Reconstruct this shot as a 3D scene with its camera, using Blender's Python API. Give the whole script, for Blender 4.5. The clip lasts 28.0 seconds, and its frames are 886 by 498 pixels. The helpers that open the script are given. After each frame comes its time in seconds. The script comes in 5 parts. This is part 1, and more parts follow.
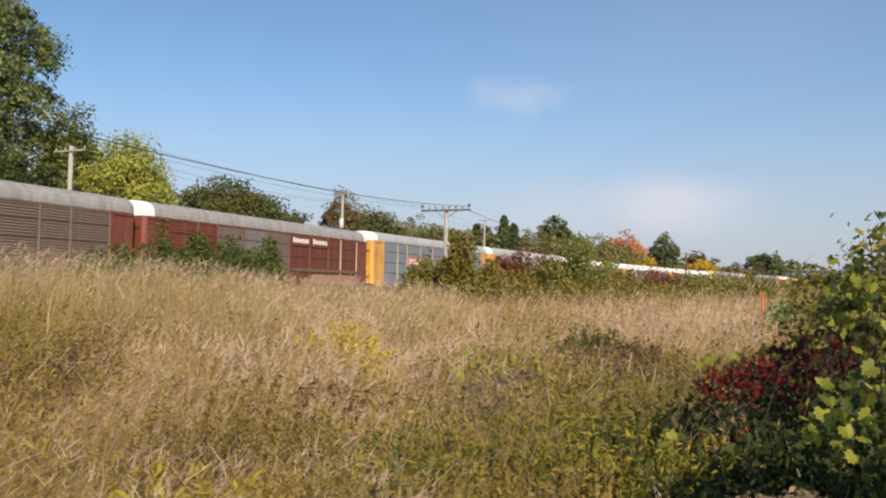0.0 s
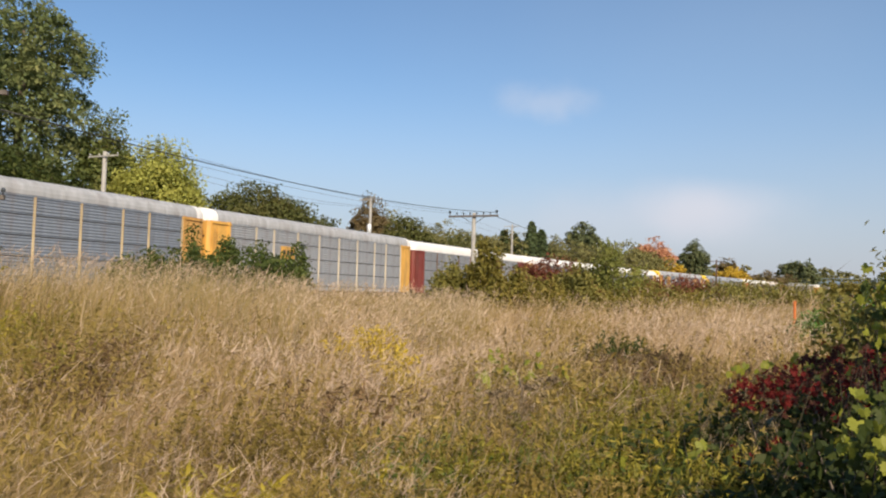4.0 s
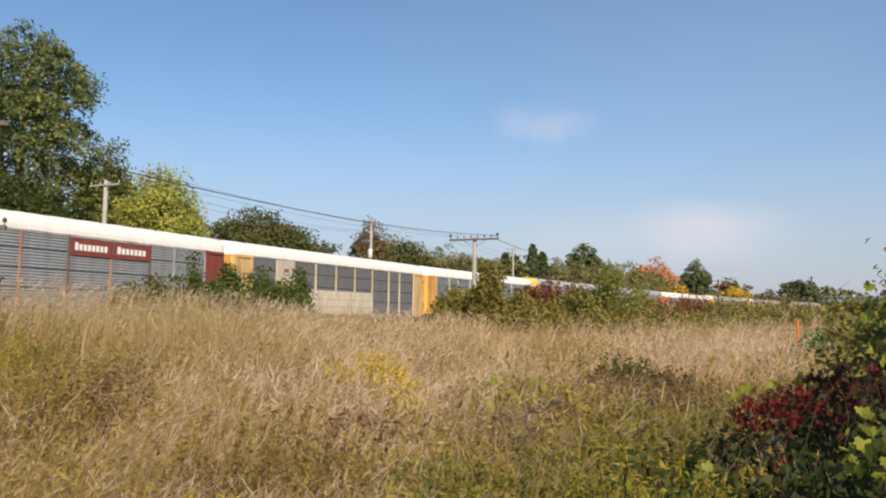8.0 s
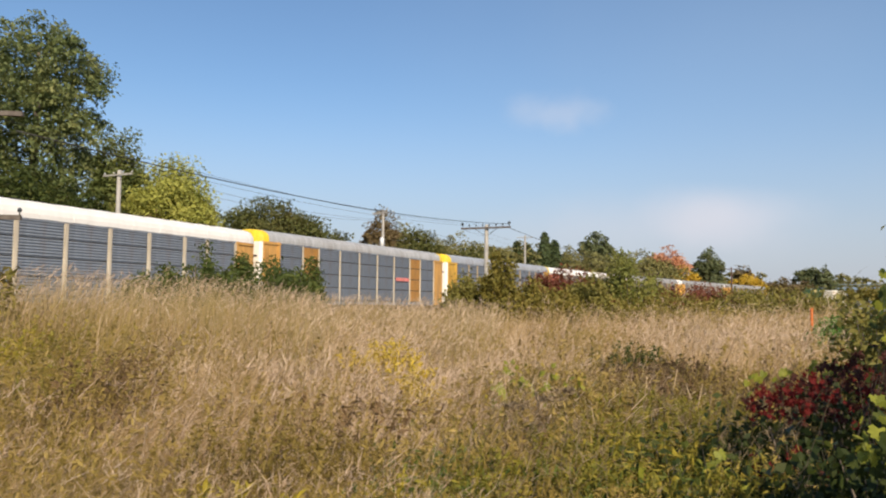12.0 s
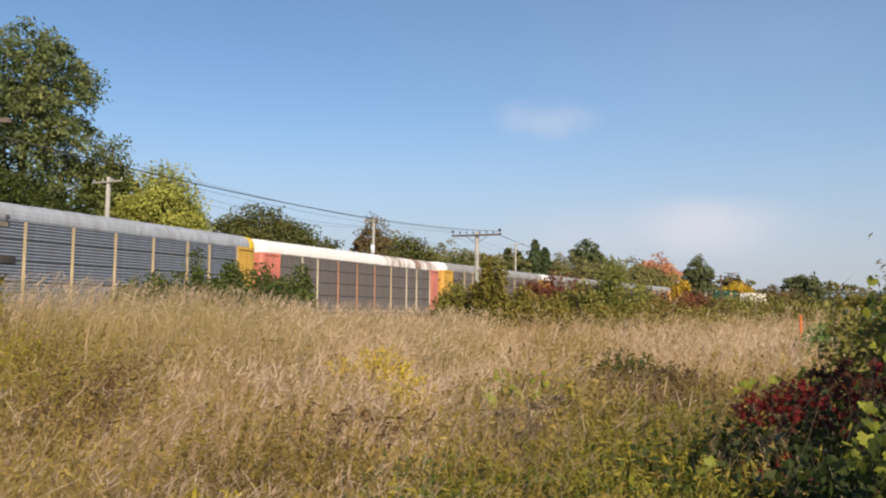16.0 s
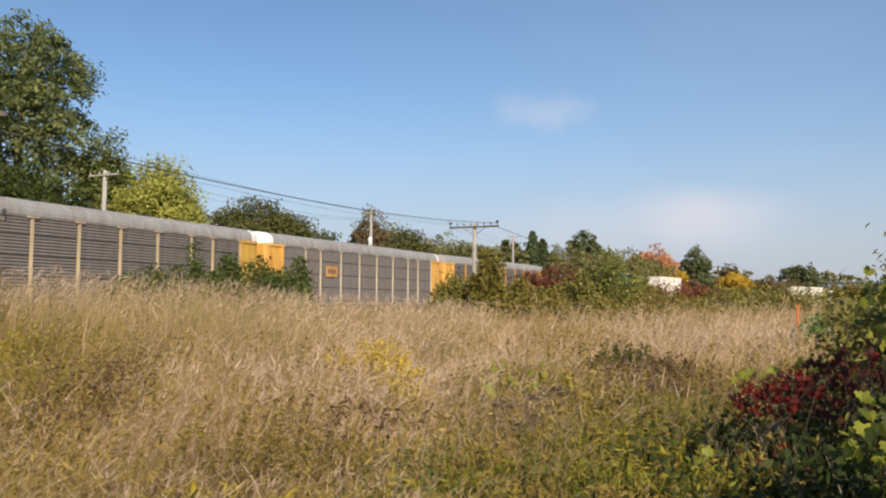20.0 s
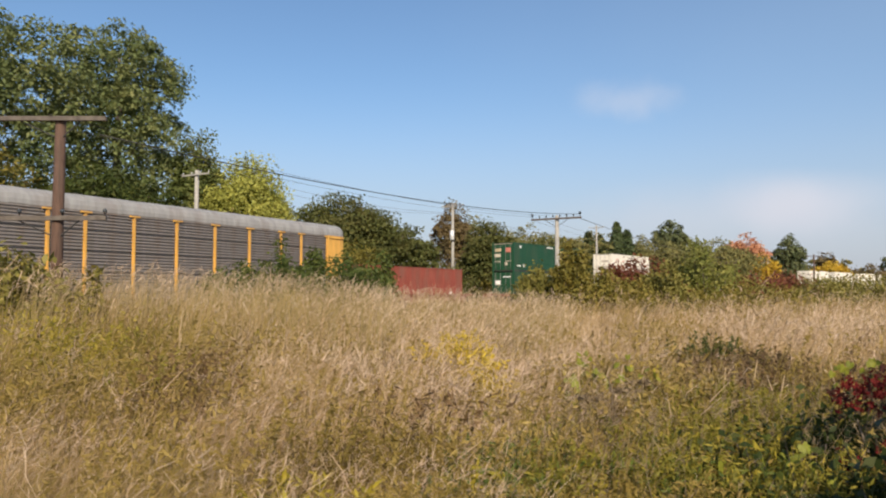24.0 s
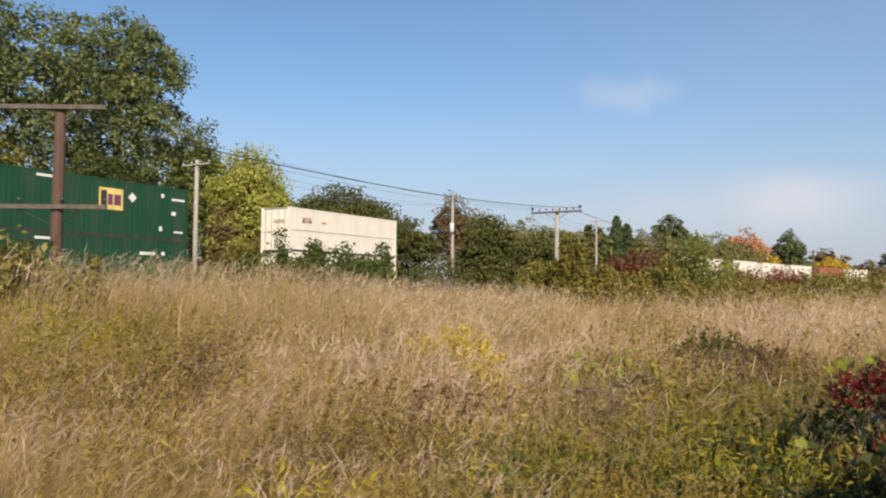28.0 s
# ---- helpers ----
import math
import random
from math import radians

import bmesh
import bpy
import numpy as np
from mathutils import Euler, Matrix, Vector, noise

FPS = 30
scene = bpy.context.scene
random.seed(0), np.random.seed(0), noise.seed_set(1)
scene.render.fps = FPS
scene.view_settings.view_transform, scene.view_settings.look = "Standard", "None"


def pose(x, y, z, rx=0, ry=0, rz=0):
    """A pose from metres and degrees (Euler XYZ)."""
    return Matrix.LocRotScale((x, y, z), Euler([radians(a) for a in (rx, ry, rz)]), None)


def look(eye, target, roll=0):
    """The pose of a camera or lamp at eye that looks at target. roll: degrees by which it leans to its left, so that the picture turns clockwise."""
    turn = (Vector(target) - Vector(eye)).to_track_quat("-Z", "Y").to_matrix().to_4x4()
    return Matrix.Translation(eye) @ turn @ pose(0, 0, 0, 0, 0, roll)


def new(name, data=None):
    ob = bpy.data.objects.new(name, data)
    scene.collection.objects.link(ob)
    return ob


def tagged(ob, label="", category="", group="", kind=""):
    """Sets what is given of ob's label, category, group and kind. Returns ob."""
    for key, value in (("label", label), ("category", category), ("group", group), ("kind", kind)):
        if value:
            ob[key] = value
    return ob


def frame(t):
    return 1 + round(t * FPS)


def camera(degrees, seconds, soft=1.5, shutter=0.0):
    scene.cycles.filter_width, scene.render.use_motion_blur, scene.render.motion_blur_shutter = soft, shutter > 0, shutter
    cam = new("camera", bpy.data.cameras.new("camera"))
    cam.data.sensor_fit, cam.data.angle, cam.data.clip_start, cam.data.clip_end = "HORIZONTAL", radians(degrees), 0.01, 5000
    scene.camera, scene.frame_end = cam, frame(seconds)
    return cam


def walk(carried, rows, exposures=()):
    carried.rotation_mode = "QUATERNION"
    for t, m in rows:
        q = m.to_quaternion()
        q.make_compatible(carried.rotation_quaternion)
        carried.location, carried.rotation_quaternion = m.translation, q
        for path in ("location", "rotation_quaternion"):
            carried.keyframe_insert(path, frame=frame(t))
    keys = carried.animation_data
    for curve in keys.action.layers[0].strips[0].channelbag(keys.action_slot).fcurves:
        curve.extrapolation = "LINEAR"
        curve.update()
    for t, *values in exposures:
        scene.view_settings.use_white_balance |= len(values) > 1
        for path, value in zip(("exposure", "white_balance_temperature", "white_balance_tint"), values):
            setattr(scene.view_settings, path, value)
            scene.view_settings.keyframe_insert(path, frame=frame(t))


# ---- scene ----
# ---- camera: held by hand, turning a little to the side ----
EYE = 1.65


def aim(turn, tilt, lean):
    """The held camera: degrees to the right, upwards and of roll."""
    return pose(0, 0, EYE, 90 + tilt, 0, -turn) @ pose(0, 0, 0, 0, 0, lean)


cam = camera(58.48, 28.0, soft=2.1)
walk(cam, [
    (0, aim(2.098, 2.757, 0.982)),
    (0.5, aim(1.713, 2.767, 0.815)),
    (1, aim(1.605, 3.285, 0.539)),
    (1.5, aim(1.189, 3.572, 1.217)),
    (2, aim(0.935, 3.553, 1.358)),
    (2.5, aim(0.688, 3.613, 1.453)),
    (3, aim(0.798, 3.795, 1.411)),
    (3.5, aim(0.135, 3.134, 1.365)),
    (5.5, aim(0.088, 3.316, 1.425)),
    (6, aim(-0.195, 3.622, 1.160)),
    (6.5, aim(-0.439, 3.723, 1.034)),
    (7, aim(-0.838, 3.915, 0.773)),
    (7.5, aim(-0.794, 4.783, 0.935)),
    (8, aim(0.000, 4.851, 0.581)),
    (8.5, aim(-0.340, 4.951, 0.357)),
    (9, aim(-0.234, 4.611, 0.285)),
    (9.5, aim(-0.808, 4.547, -0.009)),
    (10, aim(-0.234, 4.767, 0.082)),
    (10.5, aim(-0.296, 4.432, -0.044)),
    (11, aim(-0.270, 4.018, 0.294)),
    (11.5, aim(-0.486, 4.143, 0.401)),
    (12, aim(-0.849, 4.017, 0.491)),
    (12.5, aim(-0.582, 4.345, 0.618)),
    (14.5, aim(-0.512, 5.102, 0.571)),
    (15, aim(-0.399, 5.045, 0.507)),
    (15.5, aim(-0.283, 4.553, 0.577)),
    (16, aim(-0.171, 4.551, 0.450)),
    (16.5, aim(0.032, 4.712, 0.339)),
    (17, aim(-0.013, 4.826, 0.212)),
    (17.5, aim(0.127, 4.849, 0.137)),
    (18, aim(-0.067, 4.559, 0.125)),
    (18.5, aim(-0.384, 4.277, 0.093)),
    (19, aim(-0.529, 3.905, 0.078)),
    (19.5, aim(0.117, 4.017, 0.112)),
    (20, aim(0.006, 3.966, 0.186)),
    (20.5, aim(-0.118, 4.181, 0.120)),
    (22.5, aim(-2.969, 3.640, 0.022)),
    (23, aim(-4.429, 3.800, 0.004)),
    (23.5, aim(-4.932, 3.802, 0.054)),
    (24, aim(-5.929, 3.456, -0.200)),
    (24.5, aim(-6.308, 3.280, -0.201)),
    (25, aim(-6.225, 3.235, -0.183)),
    (25.5, aim(-6.217, 3.478, -0.151)),
    (26, aim(-5.799, 4.082, 0.338)),
    (26.5, aim(-6.030, 3.437, 0.501)),
    (27, aim(-6.733, 3.436, 0.134)),
    (27.5, aim(-6.428, 3.013, 0.379)),
    (28, aim(-5.903, 2.899, 0.344))])

# ---- light ----
SUN_TURN, SUN_HEIGHT = 165.0, 31.0            # degrees clockwise from straight ahead, degrees above the horizon
world = bpy.data.worlds.new("sky")
scene.world = world
world.use_nodes = True
wn, wl = world.node_tree.nodes, world.node_tree.links
wn.clear()
sky = wn.new("ShaderNodeTexSky")
sky.sky_type, sky.sun_disc = "NISHITA", False
sky.sun_elevation, sky.sun_rotation = radians(SUN_HEIGHT), radians(SUN_TURN)
sky.air_density, sky.dust_density, sky.ozone_density = 1.0, 1.2, 3.2
background = wn.new("ShaderNodeBackground")
background.inputs["Strength"].default_value = 0.13
world_out = wn.new("ShaderNodeOutputWorld")


def sky_patch(turn, rise, wide, high, strength, scale):
    """A pale patch round one direction of the sky: a factor 0 to strength, torn by noise."""
    coord = wn.new("ShaderNodeTexCoord")
    rot = wn.new("ShaderNodeVectorRotate")
    rot.rotation_type = "Z_AXIS"
    rot.inputs["Angle"].default_value = radians(turn)
    wl.new(coord.outputs["Generated"], rot.inputs["Vector"])
    shift = wn.new("ShaderNodeVectorMath")
    shift.operation = "SUBTRACT"
    shift.inputs[1].default_value = (0, 1, math.tan(radians(rise)))
    wl.new(rot.outputs[0], shift.inputs[0])
    size = wn.new("ShaderNodeVectorMath")
    size.operation = "MULTIPLY"
    size.inputs[1].default_value = (1 / wide, 0.4, 1 / high)
    wl.new(shift.outputs[0], size.inputs[0])
    length = wn.new("ShaderNodeVectorMath")
    length.operation = "LENGTH"
    wl.new(size.outputs[0], length.inputs[0])
    noise_tex = wn.new("ShaderNodeTexNoise")
    noise_tex.inputs["Scale"].default_value = scale
    noise_tex.inputs["Detail"].default_value = 6
    wl.new(rot.outputs[0], noise_tex.inputs["Vector"])
    add = wn.new("ShaderNodeMath")
    add.operation = "ADD"
    wl.new(length.outputs["Value"], add.inputs[0])
    wl.new(noise_tex.outputs[0], add.inputs[1])
    ramp = wn.new("ShaderNodeMapRange")
    ramp.interpolation_type = "SMOOTHSTEP"
    for key, value in (("From Min", 1.35), ("From Max", 0.45), ("To Min", 0.0), ("To Max", strength)):
        ramp.inputs[key].default_value = value
    wl.new(add.outputs[0], ramp.inputs["Value"])
    return ramp.outputs[0]


tone = wn.new("ShaderNodeMix")
tone.data_type, tone.blend_type = "RGBA", "MULTIPLY"
tone.inputs["Factor"].default_value = 1.0
tone.inputs["B"].default_value = (0.94, 1.01, 1.045, 1)
wl.new(sky.outputs[0], tone.inputs["A"])
last = tone.outputs["Result"]
# pale haze towards the horizon
facing = wn.new("ShaderNodeTexCoord")
split = wn.new("ShaderNodeSeparateXYZ")
wl.new(facing.outputs["Generated"], split.inputs[0])
haze = wn.new("ShaderNodeMapRange")
haze.interpolation_type = "SMOOTHERSTEP"
for key, value in (("From Min", -0.02), ("From Max", 0.3), ("To Min", 0.8), ("To Max", 0.0)):
    haze.inputs[key].default_value = value
wl.new(split.outputs["Z"], haze.inputs["Value"])
veil = wn.new("ShaderNodeMix")
veil.data_type = "RGBA"
veil.inputs["B"].default_value = (4.02, 4.15, 4.8, 1)
wl.new(haze.outputs[0], veil.inputs["Factor"])
wl.new(last, veil.inputs["A"])
last = veil.outputs["Result"]
# thin high clouds; the last, broad patch is added to brighten the right
for turn, rise, wide, high, strength, scale, tint in ((7.2, 13.4, 0.085, 0.04, 0.36, 22.0, (5.6, 5.65, 6.2)), (18.6, 6.2, 0.14, 0.055, 0.6, 7.0, (6.3, 6.1, 6.5)), (16.0, 5.4, 0.26, 0.08, 0.6, 5.0, (5.6, 5.5, 6.0)), (24.0, 17.0, 0.8, 0.4, 0.3, 1.6, (3.3, 4.3, 5.7))):
    mix = wn.new("ShaderNodeMix")
    mix.data_type = "RGBA"
    mix.inputs["B"].default_value = (*tint, 1)
    wl.new(sky_patch(turn, rise, wide, high, strength, scale), mix.inputs["Factor"])
    wl.new(last, mix.inputs["A"])
    last = mix.outputs["Result"]
wl.new(last, background.inputs["Color"])
wl.new(background.outputs[0], world_out.inputs[0])

sun = new("sun", bpy.data.lights.new("sun", "SUN"))
sun.data.energy, sun.data.angle, sun.data.color = 5.2, radians(0.6), (1.0, 0.82, 0.59)
sun_way = Vector((math.sin(radians(SUN_TURN)) * math.cos(radians(SUN_HEIGHT)), math.cos(radians(SUN_TURN)) * math.cos(radians(SUN_HEIGHT)), math.sin(radians(SUN_HEIGHT))))
sun.matrix_world = look(sun_way * 60, (0, 0, 0))
scene.view_settings.exposure = 0.0

# ---- materials ----


def material(name, colours, rough=0.8, metal=0.0, grain=0.0, grain_scale=8.0, island=False, piece=False, bump=0.0, bump_scale=30.0, leaf=0.0, stain=None, stain_scale=1.5, stain_amount=0.5, stretch=(1, 1, 1)):
    """A procedural surface. colours: two or three base colours, chosen by noise, by island or by object; stain: a second tone in large blots."""
    m = bpy.data.materials.new(name)
    m.use_nodes = True
    n, l = m.node_tree.nodes, m.node_tree.links
    bsdf = n["Principled BSDF"]
    bsdf.inputs["Roughness"].default_value, bsdf.inputs["Metallic"].default_value = rough, metal
    if leaf:
        bsdf.inputs["Specular IOR Level"].default_value = 0.25
    coord = n.new("ShaderNodeTexCoord")
    where = n.new("ShaderNodeMapping")
    where.inputs["Scale"].default_value = stretch
    l.new(coord.outputs["Object"], where.inputs["Vector"])
    tex = n.new("ShaderNodeTexNoise")
    tex.inputs["Scale"].default_value, tex.inputs["Detail"].default_value = grain_scale, 5
    l.new(where.outputs[0], tex.inputs["Vector"])
    ramp = n.new("ShaderNodeValToRGB")
    count = len(colours)
    for i, c in enumerate(colours):
        spot = 0.5 if count == 1 else i / (count - 1)
        e = ramp.color_ramp.elements[i] if i < 2 else ramp.color_ramp.elements.new(spot)
        e.position, e.color = spot, (*c, 1)
    if count == 1:
        ramp.color_ramp.elements[1].color = (*colours[0], 1)
    pick = tex.outputs[0]
    if island or piece:
        info = n.new("ShaderNodeNewGeometry") if island else n.new("ShaderNodeObjectInfo")
        chance = info.outputs["Random Per Island"] if island else info.outputs["Random"]
        blend = n.new("ShaderNodeMix")
        blend.inputs["Factor"].default_value = grain
        l.new(chance, blend.inputs["A"])
        wider = n.new("ShaderNodeMapRange")
        wider.inputs["From Min"].default_value, wider.inputs["From Max"].default_value = 0.32, 0.68
        l.new(tex.outputs[0], wider.inputs["Value"])
        l.new(wider.outputs[0], blend.inputs["B"])
        pick = blend.outputs["Result"]
    else:
        span = n.new("ShaderNodeMapRange")
        span.inputs["From Min"].default_value, span.inputs["From Max"].default_value = 0.3, 0.7
        l.new(pick, span.inputs["Value"])
        pick = span.outputs[0]
    l.new(pick, ramp.inputs["Fac"])
    colour = ramp.outputs["Color"]
    if stain:
        blot = n.new("ShaderNodeTexNoise")
        blot.inputs["Scale"].default_value, blot.inputs["Detail"].default_value = stain_scale, 8
        l.new(where.outputs[0], blot.inputs["Vector"])
        cut = n.new("ShaderNodeMapRange")
        cut.interpolation_type = "SMOOTHSTEP"
        for key, value in (("From Min", 0.48), ("From Max", 0.68), ("To Max", stain_amount)):
            cut.inputs[key].default_value = value
        l.new(blot.outputs[0], cut.inputs["Value"])
        over = n.new("ShaderNodeMix")
        over.data_type = "RGBA"
        over.inputs["B"].default_value = (*stain, 1)
        l.new(cut.outputs[0], over.inputs["Factor"])
        l.new(colour, over.inputs["A"])
        colour = over.outputs["Result"]
    l.new(colour, bsdf.inputs["Base Color"])
    if bump:
        fine = n.new("ShaderNodeTexNoise")
        fine.inputs["Scale"].default_value, fine.inputs["Detail"].default_value = bump_scale, 4
        l.new(where.outputs[0], fine.inputs["Vector"])
        b = n.new("ShaderNodeBump")
        b.inputs["Strength"].default_value, b.inputs["Distance"].default_value = bump, 0.02
        l.new(fine.outputs[0], b.inputs["Height"])
        l.new(b.outputs[0], bsdf.inputs["Normal"])
    if leaf:
        thin = n.new("ShaderNodeBsdfTranslucent")
        l.new(colour, thin.inputs["Color"])
        mixed = n.new("ShaderNodeMixShader")
        mixed.inputs[0].default_value = leaf
        l.new(bsdf.outputs[0], mixed.inputs[1])
        l.new(thin.outputs[0], mixed.inputs[2])
        l.new(mixed.outputs[0], n["Material Output"].inputs["Surface"])
    return m


def paint(name, c, rough=0.55, stain=(0.16, 0.11, 0.08), amount=0.45, spread=0.16, scale=1.2):
    """Weathered paint on steel: its colour a little uneven, with streaks of dirt that run down."""
    lo, hi = tuple(v * (1 - spread) for v in c), tuple(min(1, v * (1 + spread)) for v in c)
    return material(name, (lo, c, hi), rough, grain_scale=3.0, stain=stain, stain_scale=scale, stain_amount=amount, bump=0.15, bump_scale=25, stretch=(1, 1, 0.25))


soil = material("soil", ((0.06, 0.045, 0.03), (0.12, 0.09, 0.055), (0.09, 0.085, 0.04)), 0.95, grain_scale=0.7, bump=0.6, bump_scale=6)
ballast_stone = material("ballast_stone", ((0.16, 0.15, 0.14), (0.3, 0.28, 0.26), (0.22, 0.2, 0.18)), 0.9, grain_scale=14, bump=1.0, bump_scale=22)
tie_wood = material("tie_wood", ((0.05, 0.04, 0.03), (0.12, 0.1, 0.08)), 0.9, grain_scale=6, bump=0.5)
rail_steel = material("rail_steel", ((0.16, 0.09, 0.06), (0.25, 0.16, 0.1)), 0.6, 0.4, grain_scale=5)
pole_wood = material("pole_wood", ((0.06, 0.034, 0.025), (0.125, 0.074, 0.054), (0.085, 0.052, 0.038)), 0.85, grain_scale=5, bump=0.6, bump_scale=18, stretch=(6, 6, 0.5), stain=(0.07, 0.05, 0.04), stain_amount=0.6)
grey_pole_wood = material("grey_pole_wood", ((0.3, 0.29, 0.27), (0.46, 0.44, 0.41)), 0.85, grain_scale=5, bump=0.5, bump_scale=18, stretch=(6, 6, 0.5))
arm_wood = material("arm_wood", ((0.075, 0.062, 0.055), (0.15, 0.13, 0.11)), 0.85, grain_scale=5, bump=0.5, bump_scale=18)
glass_cap = material("glass_cap", ((0.03, 0.035, 0.04), (0.07, 0.08, 0.09)), 0.15, grain_scale=4)
porcelain = material("porcelain", ((0.62, 0.63, 0.64), (0.8, 0.8, 0.8)), 0.25, grain_scale=3)
wire_black = material("wire_black", ((0.03, 0.03, 0.03), (0.05, 0.05, 0.05)), 0.6)
galvanised = material("galvanised", ((0.62, 0.63, 0.64), (0.76, 0.77, 0.78)), 0.4, 0.3, grain_scale=3)
bark = material("bark", ((0.07, 0.055, 0.045), (0.17, 0.14, 0.11), (0.1, 0.085, 0.07)), 0.95, grain_scale=6, bump=0.9, bump_scale=10, stretch=(3, 3, 0.6))

dry_stalk = material("dry_stalk", ((0.17, 0.117, 0.045), (0.43, 0.305, 0.15), (0.65, 0.475, 0.28)), 0.8, island=True, grain=0.5, grain_scale=0.9, leaf=0.25)
# withered brown, dark enough to stand in for shaded gaps between tussocks
dead_blade = material("dead_blade", ((0.09, 0.06, 0.035), (0.2, 0.135, 0.075), (0.33, 0.22, 0.12)), 0.85, island=True, grain=0.4, grain_scale=0.9, leaf=0.2)
dry_plume = material("dry_plume", ((0.38, 0.27, 0.17), (0.62, 0.47, 0.34), (0.78, 0.63, 0.5)), 0.85, island=True, grain=0.45, grain_scale=0.7, leaf=0.3)
pale_straw = material("pale_straw", ((0.4, 0.3, 0.18), (0.62, 0.49, 0.33)), 0.8, grain_scale=6, leaf=0.2)
straw = material("straw", ((0.17, 0.14, 0.05), (0.32, 0.25, 0.11), (0.44, 0.33, 0.18)), 0.8, island=True, grain=0.3, leaf=0.2)
green_blade = material("green_blade", ((0.15, 0.128, 0.03), (0.31, 0.235, 0.06), (0.46, 0.335, 0.115)), 0.7, island=True, grain=0.5, grain_scale=0.7, leaf=0.3)
weed_leaf = material("weed_leaf", ((0.14, 0.105, 0.026), (0.31, 0.23, 0.06), (0.5, 0.37, 0.13)), 0.6, island=True, grain=0.62, grain_scale=0.8, leaf=0.3)
vine_stem = material("vine_stem", ((0.035, 0.03, 0.02), (0.07, 0.055, 0.035)), 0.8)
herb_leaf = material("herb_leaf", ((0.09, 0.098, 0.016), (0.23, 0.215, 0.032), (0.47, 0.37, 0.058)), 0.6, island=True, grain=0.4, grain_scale=0.6, leaf=0.3)
tuft_leaf = material("tuft_leaf", ((0.045, 0.075, 0.016), (0.115, 0.165, 0.032), (0.26, 0.28, 0.06)), 0.6, island=True, grain=0.35, grain_scale=0.9, leaf=0.3)
dead_weed = material("dead_weed", ((0.09, 0.058, 0.032), (0.19, 0.12, 0.06), (0.16, 0.12, 0.045)), 0.8, island=True, grain=0.4, leaf=0.2)
dark_weed = material("dark_weed", ((0.07, 0.048, 0.028), (0.15, 0.1, 0.055), (0.13, 0.11, 0.045)), 0.85, island=True, grain=0.4, leaf=0.2)
goldenrod = material("goldenrod", ((0.44, 0.32, 0.035), (0.7, 0.52, 0.07)), 0.7, island=True, grain=0.3, leaf=0.25)
yellow_leaf = material("yellow_leaf", ((0.2, 0.19, 0.03), (0.46, 0.37, 0.045), (0.31, 0.27, 0.05)), 0.6, island=True, grain=0.3, leaf=0.35)
# darkened: part of the shade among the vines is put into this green
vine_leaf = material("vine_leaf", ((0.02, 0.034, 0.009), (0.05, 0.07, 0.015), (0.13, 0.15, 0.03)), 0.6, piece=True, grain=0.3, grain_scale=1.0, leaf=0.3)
# lime tone of small vines; also sunlight put into the grape leaves
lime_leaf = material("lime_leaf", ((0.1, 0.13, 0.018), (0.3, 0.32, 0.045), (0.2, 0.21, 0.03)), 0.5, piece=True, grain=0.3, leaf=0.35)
creeper_red = material("creeper_red", ((0.055, 0.008, 0.008), (0.165, 0.013, 0.013), (0.1, 0.018, 0.011)), 0.75, island=True, grain=0.3, leaf=0.3)
creeper_dark = material("creeper_dark", ((0.035, 0.014, 0.012), (0.07, 0.02, 0.017), (0.06, 0.035, 0.018)), 0.75, island=True, grain=0.3, leaf=0.25)
seed_brown = material("seed_brown", ((0.2, 0.15, 0.09), (0.36, 0.28, 0.18)), 0.9, island=True, grain=0.3, leaf=0.2)


def leaves(name, a, b, c, leaf=0.3):
    return material(name, (a, b, c), 0.6, island=True, grain=0.45, grain_scale=0.25, leaf=leaf)


dome_leaf = leaves("dome_leaf", (0.065, 0.085, 0.024), (0.125, 0.135, 0.04), (0.18, 0.16, 0.055))
# aerial haze put into the leaf colour: paler than a near tree's
far_haze_leaf = leaves("far_haze_leaf", (0.08, 0.105, 0.045), (0.14, 0.165, 0.075), (0.2, 0.21, 0.095))
# darkened green: the lower canopy's shade is put into the leaf colour
shaded_oak_leaf = leaves("shaded_oak_leaf", (0.032, 0.052, 0.013), (0.072, 0.095, 0.023), (0.135, 0.135, 0.034))
aspen_leaf = leaves("aspen_leaf", (0.07, 0.1, 0.03), (0.15, 0.18, 0.052), (0.28, 0.275, 0.085))
cottonwood_leaf = leaves("cottonwood_leaf", (0.08, 0.115, 0.043), (0.165, 0.205, 0.078), (0.29, 0.295, 0.112), 0.34)
maple_leaf = leaves("maple_leaf", (0.25, 0.27, 0.055), (0.46, 0.47, 0.115), (0.4, 0.37, 0.09), 0.35)
olive_leaf = leaves("olive_leaf", (0.11, 0.11, 0.022), (0.225, 0.195, 0.042), (0.34, 0.25, 0.06))
bush_leaf = leaves("bush_leaf", (0.035, 0.06, 0.016), (0.09, 0.12, 0.028), (0.18, 0.19, 0.045))
bright_leaf = leaves("bright_leaf", (0.045, 0.12, 0.02), (0.1, 0.22, 0.035), (0.16, 0.25, 0.06))
spruce_leaf = leaves("spruce_leaf", (0.04, 0.065, 0.03), (0.07, 0.1, 0.04), (0.1, 0.12, 0.05), 0.1)
orange_leaf = leaves("orange_leaf", (0.45, 0.2, 0.12), (0.66, 0.34, 0.21), (0.58, 0.34, 0.17))
amber_leaf = leaves("amber_leaf", (0.42, 0.27, 0.03), (0.62, 0.43, 0.05), (0.5, 0.36, 0.07))
brown_leaf = leaves("brown_leaf", (0.15, 0.11, 0.055), (0.22, 0.16, 0.08), (0.19, 0.18, 0.07))
